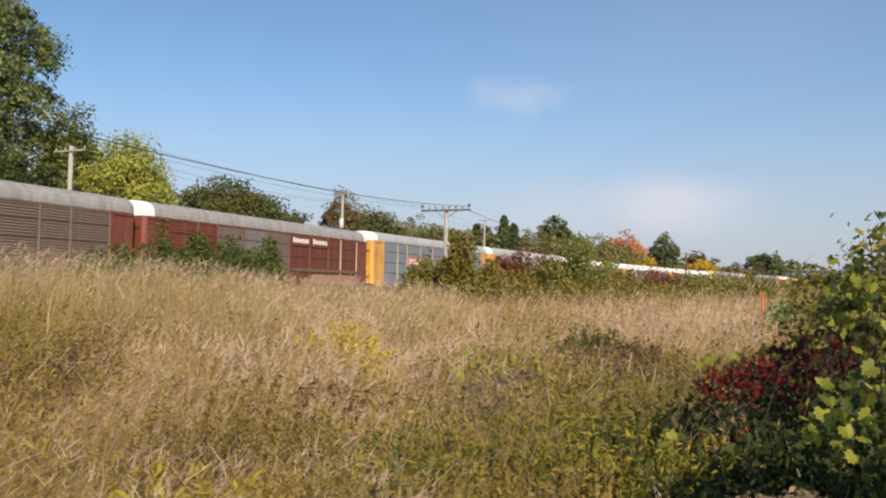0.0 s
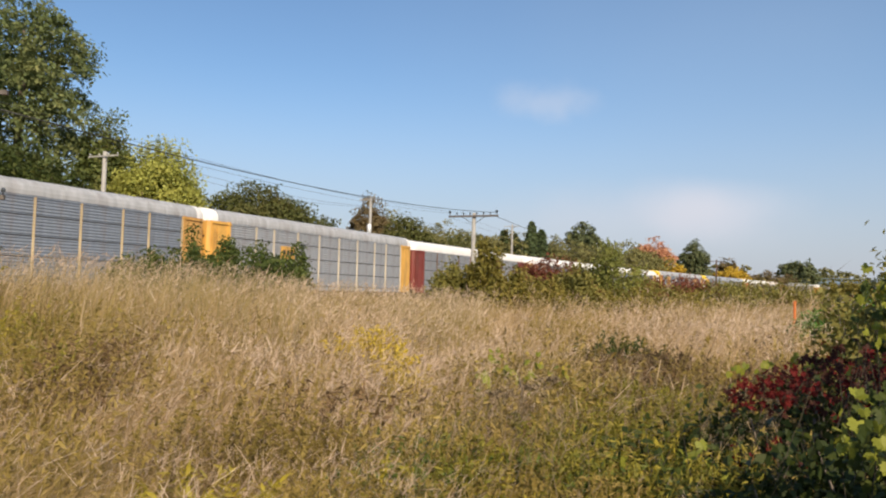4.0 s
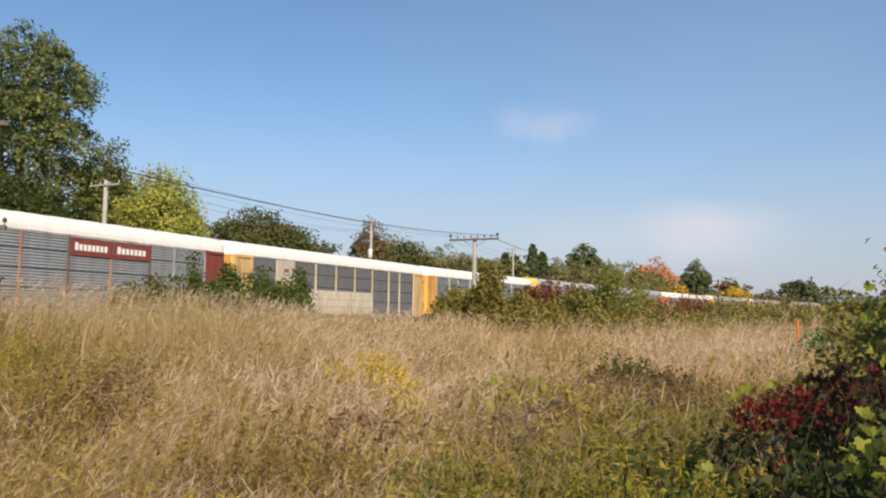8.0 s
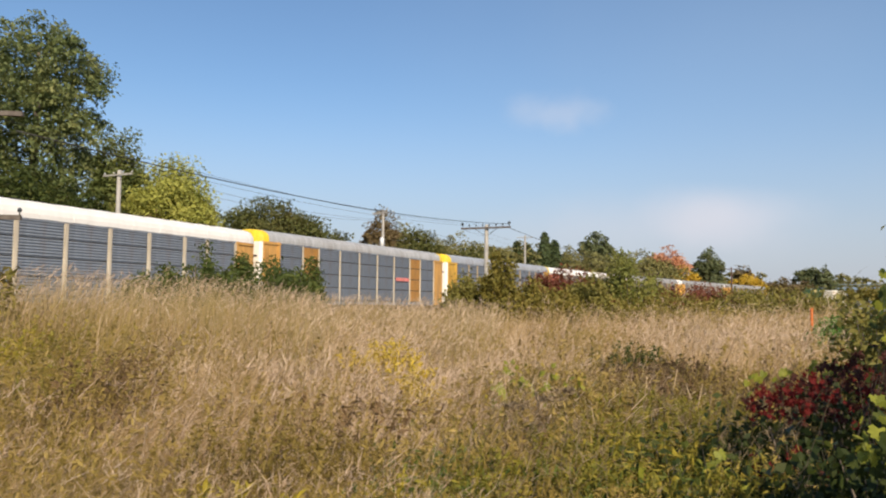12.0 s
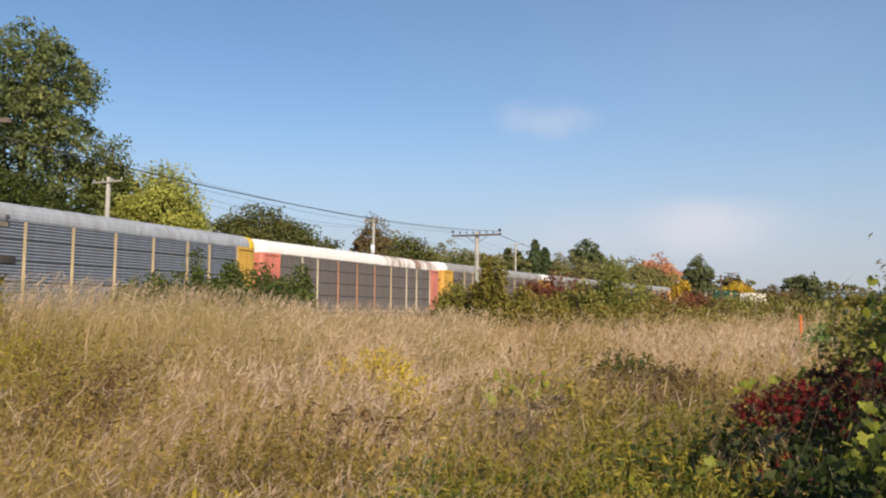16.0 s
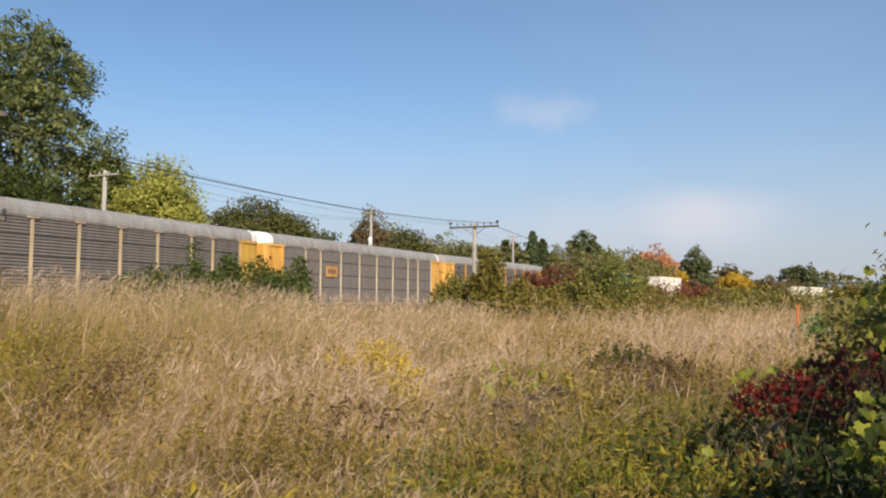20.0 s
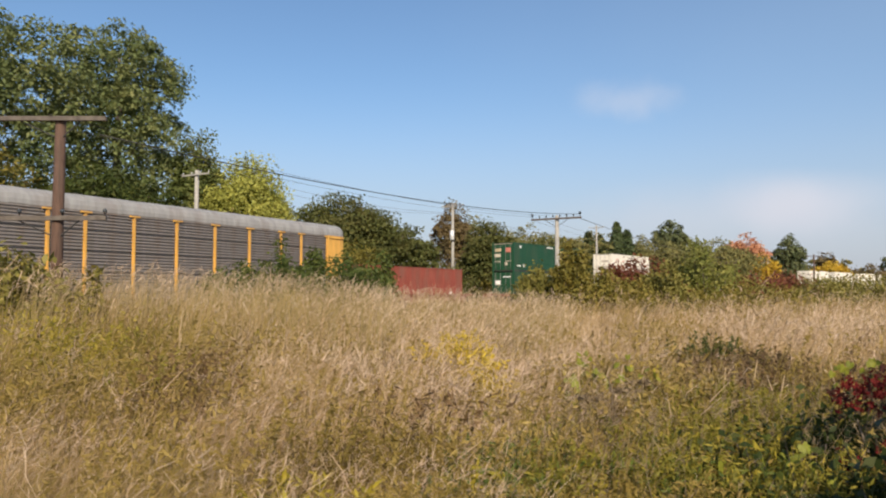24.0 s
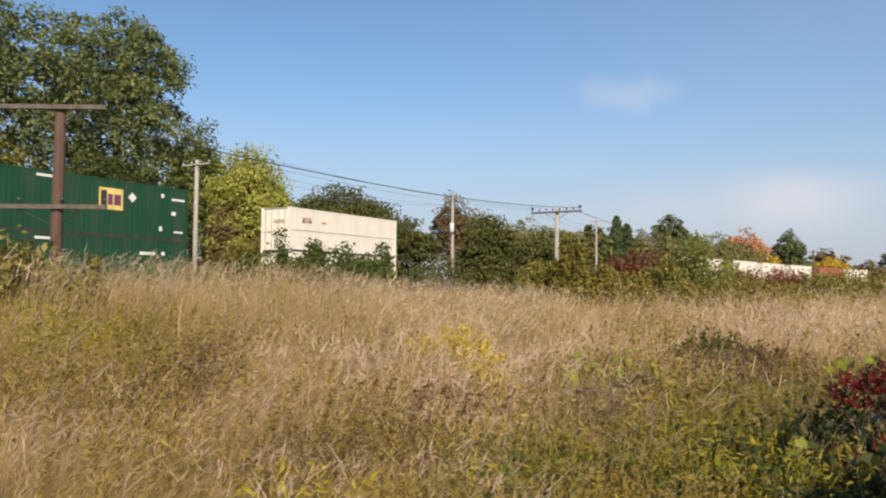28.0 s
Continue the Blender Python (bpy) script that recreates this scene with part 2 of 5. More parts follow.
# darkened leaf colour that carries the deep shade under vines and creeper
baked_shade_leaf = leaves("baked_shade_leaf", (0.018, 0.032, 0.009), (0.042, 0.06, 0.015), (0.1, 0.105, 0.028))
bright_olive = leaves("bright_olive_leaf", (0.11, 0.13, 0.03), (0.24, 0.255, 0.06), (0.4, 0.36, 0.1))
hedge_leaf = leaves("hedge_leaf", (0.1, 0.105, 0.027), (0.22, 0.205, 0.05), (0.38, 0.305, 0.085))
sumac_leaf = leaves("sumac_leaf", (0.13, 0.045, 0.028), (0.21, 0.068, 0.042), (0.2, 0.12, 0.05))
# pale hedgerow greens, with the haze of distance mixed into the colour
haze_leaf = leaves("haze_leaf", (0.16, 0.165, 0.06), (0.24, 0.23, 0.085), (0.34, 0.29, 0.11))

# ---- the plan: the track, the ground ----
HEADING = 24.06                                # degrees to the right in which the track runs off
BEND, BEND_FROM, BEND_TO = 0.001492, 30.0, 260.0
SIDE = 33.88                                   # from the camera across to the near side of the cars
TRACK = SIDE + 1.55
RAIL = 0.793                                   # top of the rail above the field
ALONG = Vector((math.sin(radians(HEADING)), math.cos(radians(HEADING)), 0))
ACROSS = Vector((-math.cos(radians(HEADING)), math.sin(radians(HEADING)), 0))


def track_at(s, off=0.0, z=0.0):
    """The place s metres along the track, off metres beyond its middle, and the track's turn there in degrees."""
    e = min(max(s - BEND_FROM, 0.0), BEND_TO - BEND_FROM)
    slope = BEND * e
    d = TRACK - BEND * e * e / 2 - slope * max(s - BEND_TO, 0.0)
    turn = math.atan(slope)
    p = ALONG * s + ACROSS * d + (ALONG * math.sin(turn) + ACROSS * math.cos(turn)) * off
    return Vector((p.x, p.y, z)), 90 - HEADING - math.degrees(turn)


def polar(turn, dist, z=0.0):
    return Vector((math.sin(radians(turn)) * dist, math.cos(radians(turn)) * dist, z))


def smooth(a, b, v):
    k = min(max((v - a) / (b - a), 0.0), 1.0)
    return k * k * (3 - 2 * k)


def ground_z(x, y):
    s, d = x * ALONG.x + y * ALONG.y, x * ACROSS.x + y * ACROSS.y
    if s > BEND_FROM:
        e = min(s, BEND_TO) - BEND_FROM
        d += BEND * e * e / 2 + BEND * e * max(s - BEND_TO, 0)
    z = 0.5 * smooth(6, 16, d) * (1 - smooth(22, 60, s)) * (1 - smooth(34, 42, d))
    z += 0.28 * smooth(25, 31, d) * (1 - smooth(40, 46, d)) * smooth(22, 60, s)
    near = 1 - smooth(60, 140, math.hypot(x, y))
    return z + near * 0.07 * noise.noise(Vector((x * 0.25, y * 0.25, 3.1)))


def mesh_from(name, verts, faces, mats, smooth_faces=False):
    me = bpy.data.meshes.new(name)
    me.from_pydata(verts, [], faces)
    for m in mats if isinstance(mats, (list, tuple)) else [mats]:
        me.materials.append(m)
    if smooth_faces:
        me.polygons.foreach_set("use_smooth", [True] * len(me.polygons))
    return me


def quads_mesh(name, v, mat, per=4):
    """A mesh of loose faces of `per` corners each, from an array of corners."""
    v = np.asarray(v, dtype=np.float32).reshape(-1, 3)
    n = len(v) // per
    me = bpy.data.meshes.new(name)
    me.vertices.add(len(v))
    me.vertices.foreach_set("co", v.ravel())
    me.loops.add(len(v))
    me.loops.foreach_set("vertex_index", np.arange(len(v), dtype=np.int32))
    me.polygons.add(n)
    me.polygons.foreach_set("loop_start", np.arange(0, len(v), per, dtype=np.int32))
    me.update(calc_edges=True)
    me.materials.append(mat)
    return me


def strips_mesh(name, rows, mat):
    """A mesh of ribbons: rows[blade, step, side] are corners; each ribbon is one island."""
    b, k = rows.shape[:2]
    v = rows.reshape(-1, 3).astype(np.float32)
    base = np.arange(b)[:, None] * (k * 2)
    j = np.arange(k - 1)[None, :] * 2
    f = np.stack([base + j, base + j + 1, base + j + 3, base + j + 2], -1).reshape(-1).astype(np.int32)
    me = bpy.data.meshes.new(name)
    me.vertices.add(len(v))
    me.vertices.foreach_set("co", v.ravel())
    me.loops.add(len(f))
    me.loops.foreach_set("vertex_index", f)
    me.polygons.add(len(f) // 4)
    me.polygons.foreach_set("loop_start", np.arange(0, len(f), 4, dtype=np.int32))
    me.update(calc_edges=True)
    me.materials.append(mat)
    return me


def part(name, data, parent, label=""):
    """Links mesh data as one part of a thing."""
    ob = new(name, data)
    ob.parent = parent
    return tagged(ob, label)


def thing(name, place, turn=0.0, label="", category="", group=""):
    ob = new(name)
    ob.matrix_world = pose(place[0], place[1], place[2], 0, 0, turn)
    return tagged(ob, label, category, group)


class Build:
    """Collects boxes, tubes and sheets into one mesh."""

    def __init__(self):
        self.v, self.f = [], []

    def box(self, x0, x1, y0, y1, z0, z1):
        n = len(self.v)
        self.v += [(x, y, z) for z in (z0, z1) for y in (y0, y1) for x in (x0, x1)]
        self.f += [tuple(n + i for i in q) for q in ((0, 2, 3, 1), (4, 5, 7, 6), (0, 1, 5, 4), (2, 6, 7, 3), (0, 4, 6, 2), (1, 3, 7, 5))]
        return self

    def chamfer(self, x0, x1, y0, y1, z0, z1, c):
        """A box with its upright edges cut off."""
        ring = [(x0 + c, y0), (x1 - c, y0), (x1, y0 + c), (x1, y1 - c), (x1 - c, y1), (x0 + c, y1), (x0, y1 - c), (x0, y0 + c)]
        return self.prism([(x, y, z0) for x, y in ring], [(x, y, z1) for x, y in ring])

    def prism(self, a, b):
        n, k = len(self.v), len(a)
        self.v += [tuple(p) for p in a] + [tuple(p) for p in b]
        self.f += [(n + i, n + (i + 1) % k, n + k + (i + 1) % k, n + k + i) for i in range(k)]
        self.f += [tuple(range(n + k - 1, n - 1, -1)), tuple(range(n + k, n + 2 * k))]
        return self

    def tube(self, points, radii, sides=6, caps=True):
        rings = []
        pts = [Vector(p) for p in points]
        for i, p in enumerate(pts):
            way = (pts[min(i + 1, len(pts) - 1)] - pts[max(i - 1, 0)]).normalized()
            a = way.orthogonal().normalized()
            b = way.cross(a)
            rings.append(len(self.v))
            for j in range(sides):
                q = 2 * math.pi * j / sides
                self.v.append(tuple(p + (a * math.cos(q) + b * math.sin(q)) * radii[i]))
        for r0, r1 in zip(rings, rings[1:]):
            self.f += [(r0 + j, r0 + (j + 1) % sides, r1 + (j + 1) % sides, r1 + j) for j in range(sides)]
        if caps:
            self.f += [tuple(range(rings[0] + sides - 1, rings[0] - 1, -1)), tuple(range(rings[-1], rings[-1] + sides))]
        return self

    def extrude(self, profile, x0, x1):
        """A profile of (y, z) drawn along x, open."""
        n, k = len(self.v), len(profile)
        self.v += [(x0, y, z) for y, z in profile] + [(x1, y, z) for y, z in profile]
        self.f += [(n + i, n + k + i, n + k + i + 1, n + i + 1) for i in range(k - 1)]
        return self

    def mesh(self, name, mats, smooth_faces=False):
        return mesh_from(name, self.v, self.f, mats, smooth_faces)


def build_ground():
    turns = [i * 3.0 for i in range(120)]
    dists = [0.0] + [1.2 * 1.13 ** i for i in range(64)]
    verts, faces = [], []
    for r in dists[1:]:
        for a in turns:
            x, y = math.sin(radians(a)) * r, math.cos(radians(a)) * r
            verts.append((x, y, ground_z(x, y)))
    n = len(turns)
    for i in range(len(dists) - 2):
        for j in range(n):
            faces.append((i * n + j, (i + 1) * n + j, (i + 1) * n + (j + 1) % n, i * n + (j + 1) % n))
    verts.append((0, 0, ground_z(0, 0)))
    faces += [(len(verts) - 1, j, (j + 1) % n) for j in range(n)]
    tagged(new("ground", mesh_from("ground", verts, faces, soil, True)), "rough brown field soil under tall dry grass", "ground", kind="structure")


build_ground()


def build_track():
    steps = [-40 + 10 * i for i in range(70)]
    prof = ((-3.1, -0.75), (-1.75, -0.2), (1.75, -0.2), (3.1, -0.75))

    def sweep(prof, name, mat, label, closed=False):
        v, f, k = [], [], len(prof)
        for s in steps:
            for o, z in prof:
                p, _ = track_at(s, o)
                v.append((p.x, p.y, RAIL + z))
        for i in range(len(steps) - 1):
            for j in range(k if closed else k - 1):
                f.append((i * k + j, (i + 1) * k + j, (i + 1) * k + (j + 1) % k, i * k + (j + 1) % k))
        return mesh_from(name, v, f, mat)

    tagged(new("track_bed", sweep(prof, "track_bed", ballast_stone, "")), "bed of grey crushed stone under the railway track", "track bed", kind="structure")
    track = new("railway_track")
    tagged(track, "rusty steel rails on dark wooden ties", "railway track", kind="structure")
    for off in (-0.7525, 0.7525):
        r = ((off - 0.07, -0.17), (off - 0.07, -0.15), (off - 0.015, -0.13), (off - 0.015, -0.04), (off - 0.035, -0.03), (off - 0.035, 0), (off + 0.035, 0), (off + 0.035, -0.03), (off + 0.015, -0.04), (off + 0.015, -0.13), (off + 0.07, -0.15), (off + 0.07, -0.17))
        part("rail", sweep(r, "rail", rail_steel, "", True), track)
    tie = Build().box(-0.11, 0.11, -1.3, 1.3, -0.19, -0.165).mesh("tie", tie_wood)
    for i in range(200):
        p, turn = track_at(2 + i * 0.55)
        ob = part("tie", tie, track)
        ob.matrix_world = pose(p.x, p.y, RAIL, 0, 0, turn)


build_track()

# ---- plants ----


def rng_of(seed):
    return np.random.default_rng(seed)


def leaf_quads(rng, centres, out, size, spread=0.45, long=1.5):
    """Folded leaf shapes (base, side, tip, side) at the centres, facing about outwards."""
    n = len(centres)
    nor = out * 0.8 + rng.normal(size=(n, 3)) * 0.75 + np.array((0, 0, 0.35))
    nor /= np.linalg.norm(nor, axis=1, keepdims=True) + 1e-9
    a = np.cross(nor, rng.normal(size=(n, 3)))
    a /= np.linalg.norm(a, axis=1, keepdims=True) + 1e-9
    b = np.cross(nor, a)
    s = (size * rng.uniform(1 - spread, 1 + spread, n))[:, None]
    lift = nor * s * 0.18
    v = np.stack([centres - a * s * 0.5 * long, centres + b * s * 0.42 + lift, centres + a * s * 0.5 * long, centres - b * s * 0.42 + lift], 1)
    return v


def crown_points(rng, lobes, count, shell=0.55, clump=0.15):
    """Points thick in the outer and upper part of the lobes (x, y, z, rx, ry, rz), gathered in clumps, with the way outwards."""
    lobes = np.array(lobes, float)
    vol = lobes[:, 3] * lobes[:, 4] * lobes[:, 5]
    w = vol ** (2 / 3)
    k = max(8, count // 18)
    which = rng.choice(len(lobes), k, p=w / w.sum())
    d = rng.normal(size=(k, 3))
    d /= np.linalg.norm(d, axis=1, keepdims=True)
    d[:, 2] = np.where(d[:, 2] < -0.35, -d[:, 2], d[:, 2])
    r = shell + (1 - shell) * rng.uniform(0, 1, k) ** 0.6
    r *= 1 + 0.06 * rng.normal(size=k).clip(-1.5, 1.5)
    c = lobes[which, :3] + d * r[:, None] * lobes[which, 3:]
    pick = rng.integers(0, k, count)
    rad = np.minimum(lobes[which, 3:].mean(1), 2.4)[pick][:, None] * clump * rng.uniform(0.6, 1.6, k)[pick][:, None]
    off = rng.normal(size=(count, 3))
    off *= np.minimum(1, 1.5 / (np.linalg.norm(off, axis=1, keepdims=True) + 1e-6))
    p = c[pick] + off * rad * np.array((1.25, 1.25, 0.8))
    return p, d[pick]


def limbs(rng, height, radius, reach, count, base=0.25, sides=6, top=0.85):
    """A tapered, slightly bent trunk with limbs that rise into the crown."""
    b = Build()
    bend = rng.normal(size=(5, 2)) * height * 0.012
    bend[0] = 0
    pts = [(bend[i][0], bend[i][1], height * top * i / 4 - (0.15 if i == 0 else 0)) for i in range(5)]
    rad = [radius * 1.25, radius, radius * 0.8, radius * 0.55, radius * 0.2]
    b.tube(pts, rad, sides + 2)
    for i in range(count):
        h = base + (0.8 - base) * (i + rng.uniform(0, 1)) / count
        q = i * 2.4 + rng.uniform(-0.5, 0.5)
        ln = reach * (1.05 - 0.55 * h) * rng.uniform(0.7, 1.1)
        z = height * top * h
        x0, y0 = np.interp(h * 4, range(5), bend[:, 0]), np.interp(h * 4, range(5), bend[:, 1])
        r0 = radius * (0.55 - 0.4 * h)
        mid = (x0 + math.cos(q) * ln * 0.5, y0 + math.sin(q) * ln * 0.5, z + ln * 0.4)
        end = (x0 + math.cos(q + 0.2) * ln, y0 + math.sin(q + 0.2) * ln, z + ln * rng.uniform(0.5, 0.9))
        b.tube([(x0, y0, z), mid, end], [r0, r0 * 0.65, r0 * 0.15], 5)
        side = (mid[0] + math.cos(q + 1.0) * ln * 0.4, mid[1] + math.sin(q + 1.0) * ln * 0.4, mid[2] + ln * 0.4)
        b.tube([mid, side], [r0 * 0.45, r0 * 0.1], 4)
    return b


def lobes_for(rng, height, wide, low, count):
    """Rounded masses that make up a crown from low to height, with broad shoulders."""
    mid, half = (height + low) / 2, (height - low) / 2
    out = [(0, 0, mid + half * 0.1, wide * 0.38, wide * 0.38, half * 0.9), (0, 0, mid - half * 0.3, wide * 0.46, wide * 0.46, half * 0.66)]
    for i in range(7):
        q = i * 0.9 + rng.uniform(-0.25, 0.25)
        r = wide * rng.uniform(0.17, 0.23)
        out.append((math.cos(q) * wide * 0.27, math.sin(q) * wide * 0.27, mid + half * rng.uniform(0.15, 0.45), r, r, min(r, half * 0.4)))
    for i in range(count):
        q = i * 2.399 + rng.uniform(-0.4, 0.4)
        h = rng.uniform(-0.8, 0.35)
        r = wide * rng.uniform(0.14, 0.21)
        out.append((math.cos(q) * wide * (0.37 - 0.1 * h * h), math.sin(q) * wide * (0.37 - 0.1 * h * h), mid + h * half, r, r, r * rng.uniform(0.75, 1.05)))
    return out


def loose_lobes(rng, height, wide, low, count):
    """Separate rounded masses on rising limbs, with gaps between them."""
    out = []
    for i in range(count):
        q, h = i * 2.399 + rng.uniform(-0.3, 0.3), (i + 0.5) / count
        z = low + (height - low) * (0.12 + 0.76 * h)
        reach = wide * 0.36 * math.sqrt(max(0.06, 1 - (1.65 * h - 0.92) ** 2))
        r = wide * rng.uniform(0.13, 0.2)
        reach *= rng.uniform(0.7, 1.0)
        out.append((math.cos(q) * reach, math.sin(q) * reach, z, r, r, r * rng.uniform(0.85, 1.35)))
    out.append((0, 0, height - wide * 0.13, wide * 0.17, wide * 0.17, wide * 0.13))
    out.append((0, 0, (height + low) / 2, wide * 0.2, wide * 0.2, (height - low) * 0.34))
    return out


def tree(name, turn, dist, height, wide, low, leaf, size, count, label, seed, lobe_count=11, radius=None, loose=False, clump=0.15):
    """A broad-leaved tree: tapered trunk with limbs, and a crown of many small leaves with gaps."""
    rng = rng_of(seed)
    size, count, wide = size * 0.62, int(count * 2.4), wide * 1.06
    p = polar(turn, dist)
    z = ground_z(p.x, p.y)
    ob = thing(name, (p.x, p.y, z), rng.uniform(0, 360), label, "tree" if height > 5 else "shrub")
    part("trunk", limbs(rng, height, radius or height * 0.018 + 0.05, wide * 0.42, 9, low / height * 0.8 + 0.08).mesh("trunk", bark, True), ob)
    pts, out = crown_points(rng, (loose_lobes if loose else lobes_for)(rng, height * 0.97, wide, low, lobe_count), count, clump=clump)
    pts[:, 2] = np.maximum(pts[:, 2], 0.25)
    part("crown", quads_mesh("crown", leaf_quads(rng, pts, out, size), leaf), ob)
    return ob


def conifer(turn, dist, height, wide, label, seed, count=4600, leaf=None):
    rng = rng_of(seed)
    p = polar(turn, dist)
    ob = thing("spruce_tree", (p.x, p.y, ground_z(p.x, p.y)), 0, label, "tree")
    part("trunk", Build().tube([(0, 0, -0.1), (0, 0, height * 0.5), (0, 0, height * 0.98)], [height * 0.02, height * 0.012, 0.02], 7).mesh("trunk", bark), ob)
    h = rng.uniform(0.06, 1, count) ** 0.85
    tier = (h * 14) % 1.0
    r = wide / 2 * (1.02 - h) ** 0.7 * (1.0 - 0.3 * tier) * rng.uniform(0.35, 1.05, count)
    q = rng.uniform(0, 2 * math.pi, count)
    pts = np.stack([np.cos(q) * r, np.sin(q) * r, h * height - 0.12 * r], 1)
    out = np.stack([np.cos(q), np.sin(q), np.full(count, 0.3)], 1)
    part("crown", quads_mesh("crown", leaf_quads(rng, pts, out, 0.5, long=2.0), leaf or spruce_leaf), ob)


def shrub(name, turn, dist, height, wide, leaf, size, count, label, seed, stems=7, deep=None, low=0.1, category="shrub"):
    """Many stems from one root, with leaves along and round them, looser towards the top."""
    rng = rng_of(seed)
    p = polar(turn, dist)
    ob = thing(name, (p.x, p.y, ground_z(p.x, p.y)), -turn, label, category)
    deep = deep or wide * 0.8
    centres, outs = [], []
    for i in range(stems):
        fx, fy = rng.uniform(-0.5, 0.5) * wide, rng.uniform(-0.5, 0.5) * deep
        top = height * rng.uniform(0.6, 1.0) * (1 - 0.45 * (abs(fx) / (wide * 0.5)) ** 2)
        pts = [(fx * 0.5, fy * 0.5, -0.1), (fx * 0.8, fy * 0.8, top * 0.5), (fx + rng.normal() * 0.1 * wide * 0.3, fy, top)]
        part("stem", Build().tube(pts, [0.012 + height * 0.008, 0.008 + height * 0.005, 0.004], 5).mesh("stem", bark, True), ob)
        m = count // stems
        t = rng.uniform(low, 1.04, m)
        along = np.stack([np.interp(t, (0, 0.5, 1), [q[k] for q in pts]) for k in range(3)], 1)
        spread = (wide * 0.14 * (1.25 - t) + 0.05 * wide)[:, None]
        off = rng.normal(size=(m, 3)) * spread * np.array((1, 1, 0.7))
        centres.append(along + off)
        outs.append(off / (np.linalg.norm(off, axis=1, keepdims=True) + 1e-6))
    c, o = np.concatenate(centres), np.concatenate(outs)
    c[:, 2] = np.maximum(c[:, 2], 0.05)
    part("foliage", quads_mesh("foliage", leaf_quads(rng, c, o, size), leaf), ob)
    return ob


def field_spots(rng, n, near, far, turn0, turn1, power=1.0, clump=0.0, clump_n=0):
    """Places over a fan of the field, thinning outwards."""
    a = rng.uniform(turn0, turn1, n)
    r = near + (far - near) * rng.uniform(0, 1, n) ** power
    x, y = np.sin(np.radians(a)) * r, np.cos(np.radians(a)) * r
    if clump_n:
        k = rng.integers(0, n, clump_n)
        pick = k[rng.integers(0, clump_n, n)]
        x, y = x[pick] + rng.normal(size=n) * clump, y[pick] + rng.normal(size=n) * clump
    return np.stack([x, y, np.array([ground_z(i, j) for i, j in zip(x, y)])], 1)


def patch(p, scale, seed):
    """Slow noise over the field, about -1 to 1."""
    return np.array([noise.noise(Vector((x * scale, y * scale, seed))) for x, y, _ in p]) * 1.6


def ribbons(rng, p, height, width, lean, wind, steps=4, sway=90, droop=0.3):
    """Bent, tapering blades that rise from p and arch over. Returns the corners, the tips and their direction."""
    n = len(p)
    q = np.radians(wind + rng.normal(size=n) * 45 + patch(p, 0.55, 4.0) * sway)
    way = np.stack([np.sin(q), np.cos(q), np.zeros(n)], 1)
    f = rng.uniform(0, math.pi, n)
    side = np.stack([np.cos(f), np.sin(f) * 0.6, np.zeros(n)], 1)
    t = np.linspace(0, 1, steps)
    h, w, l = height[:, None, None], width[:, None, None], (lean * height)[:, None, None]
    tt = t[None, :, None]
    mid = p[:, None, :] + np.array((0, 0, 1)) * h * (tt - np.minimum(droop * lean, 0.75)[:, None, None] * tt ** 2.4) + way[:, None, :] * l * tt ** 2.1
    half = side[:, None, :] * w * 0.5 * np.maximum(0.15, 1 - tt ** 1.6)
    rows = np.stack([mid - half, mid + half], 2)
    end = mid[:, -1] - mid[:, -2]
    end /= np.linalg.norm(end, axis=1, keepdims=True)
    return rows, mid[:, -1], end, way


def plumes(rng, tips, way, long, width, strands=4):
    """Feathery seed heads: short fine strands that spread from the tips."""
    n = len(tips)
    pick = np.repeat(np.arange(n), strands)
    m = len(pick)
    ln = (long[pick] * rng.uniform(0.5, 1.1, m))[:, None]
    foot = tips[pick] - np.array((0, 0, 1)) * ln * rng.uniform(0.0, 0.8, m)[:, None] - way[pick] * ln * 0.2
    go = np.array((0, 0, 0.5)) + way[pick] * 0.75 + rng.normal(size=(m, 3)) * 0.5
    f = rng.uniform(0, math.pi, m)
    side = np.stack([np.cos(f), np.sin(f) * 0.5, rng.uniform(-0.3, 0.3, m)], 1) * (width[pick] * 0.5)[:, None]
    t = np.array((0.0, 1.0))[None, :, None]
    mid = foot[:, None, :] + go[:, None, :] * ln[:, None, :] * t - np.array((0, 0, 0.25)) * ln[:, None, :] * t ** 2
    half = side[:, None, :] * np.array((0.9, 0.35))[None, :, None]
    return np.stack([mid - half, mid + half], 2)


def stuff(name, me, label, category="grass"):
    tagged(new(name, me), label, category, kind="stuff")


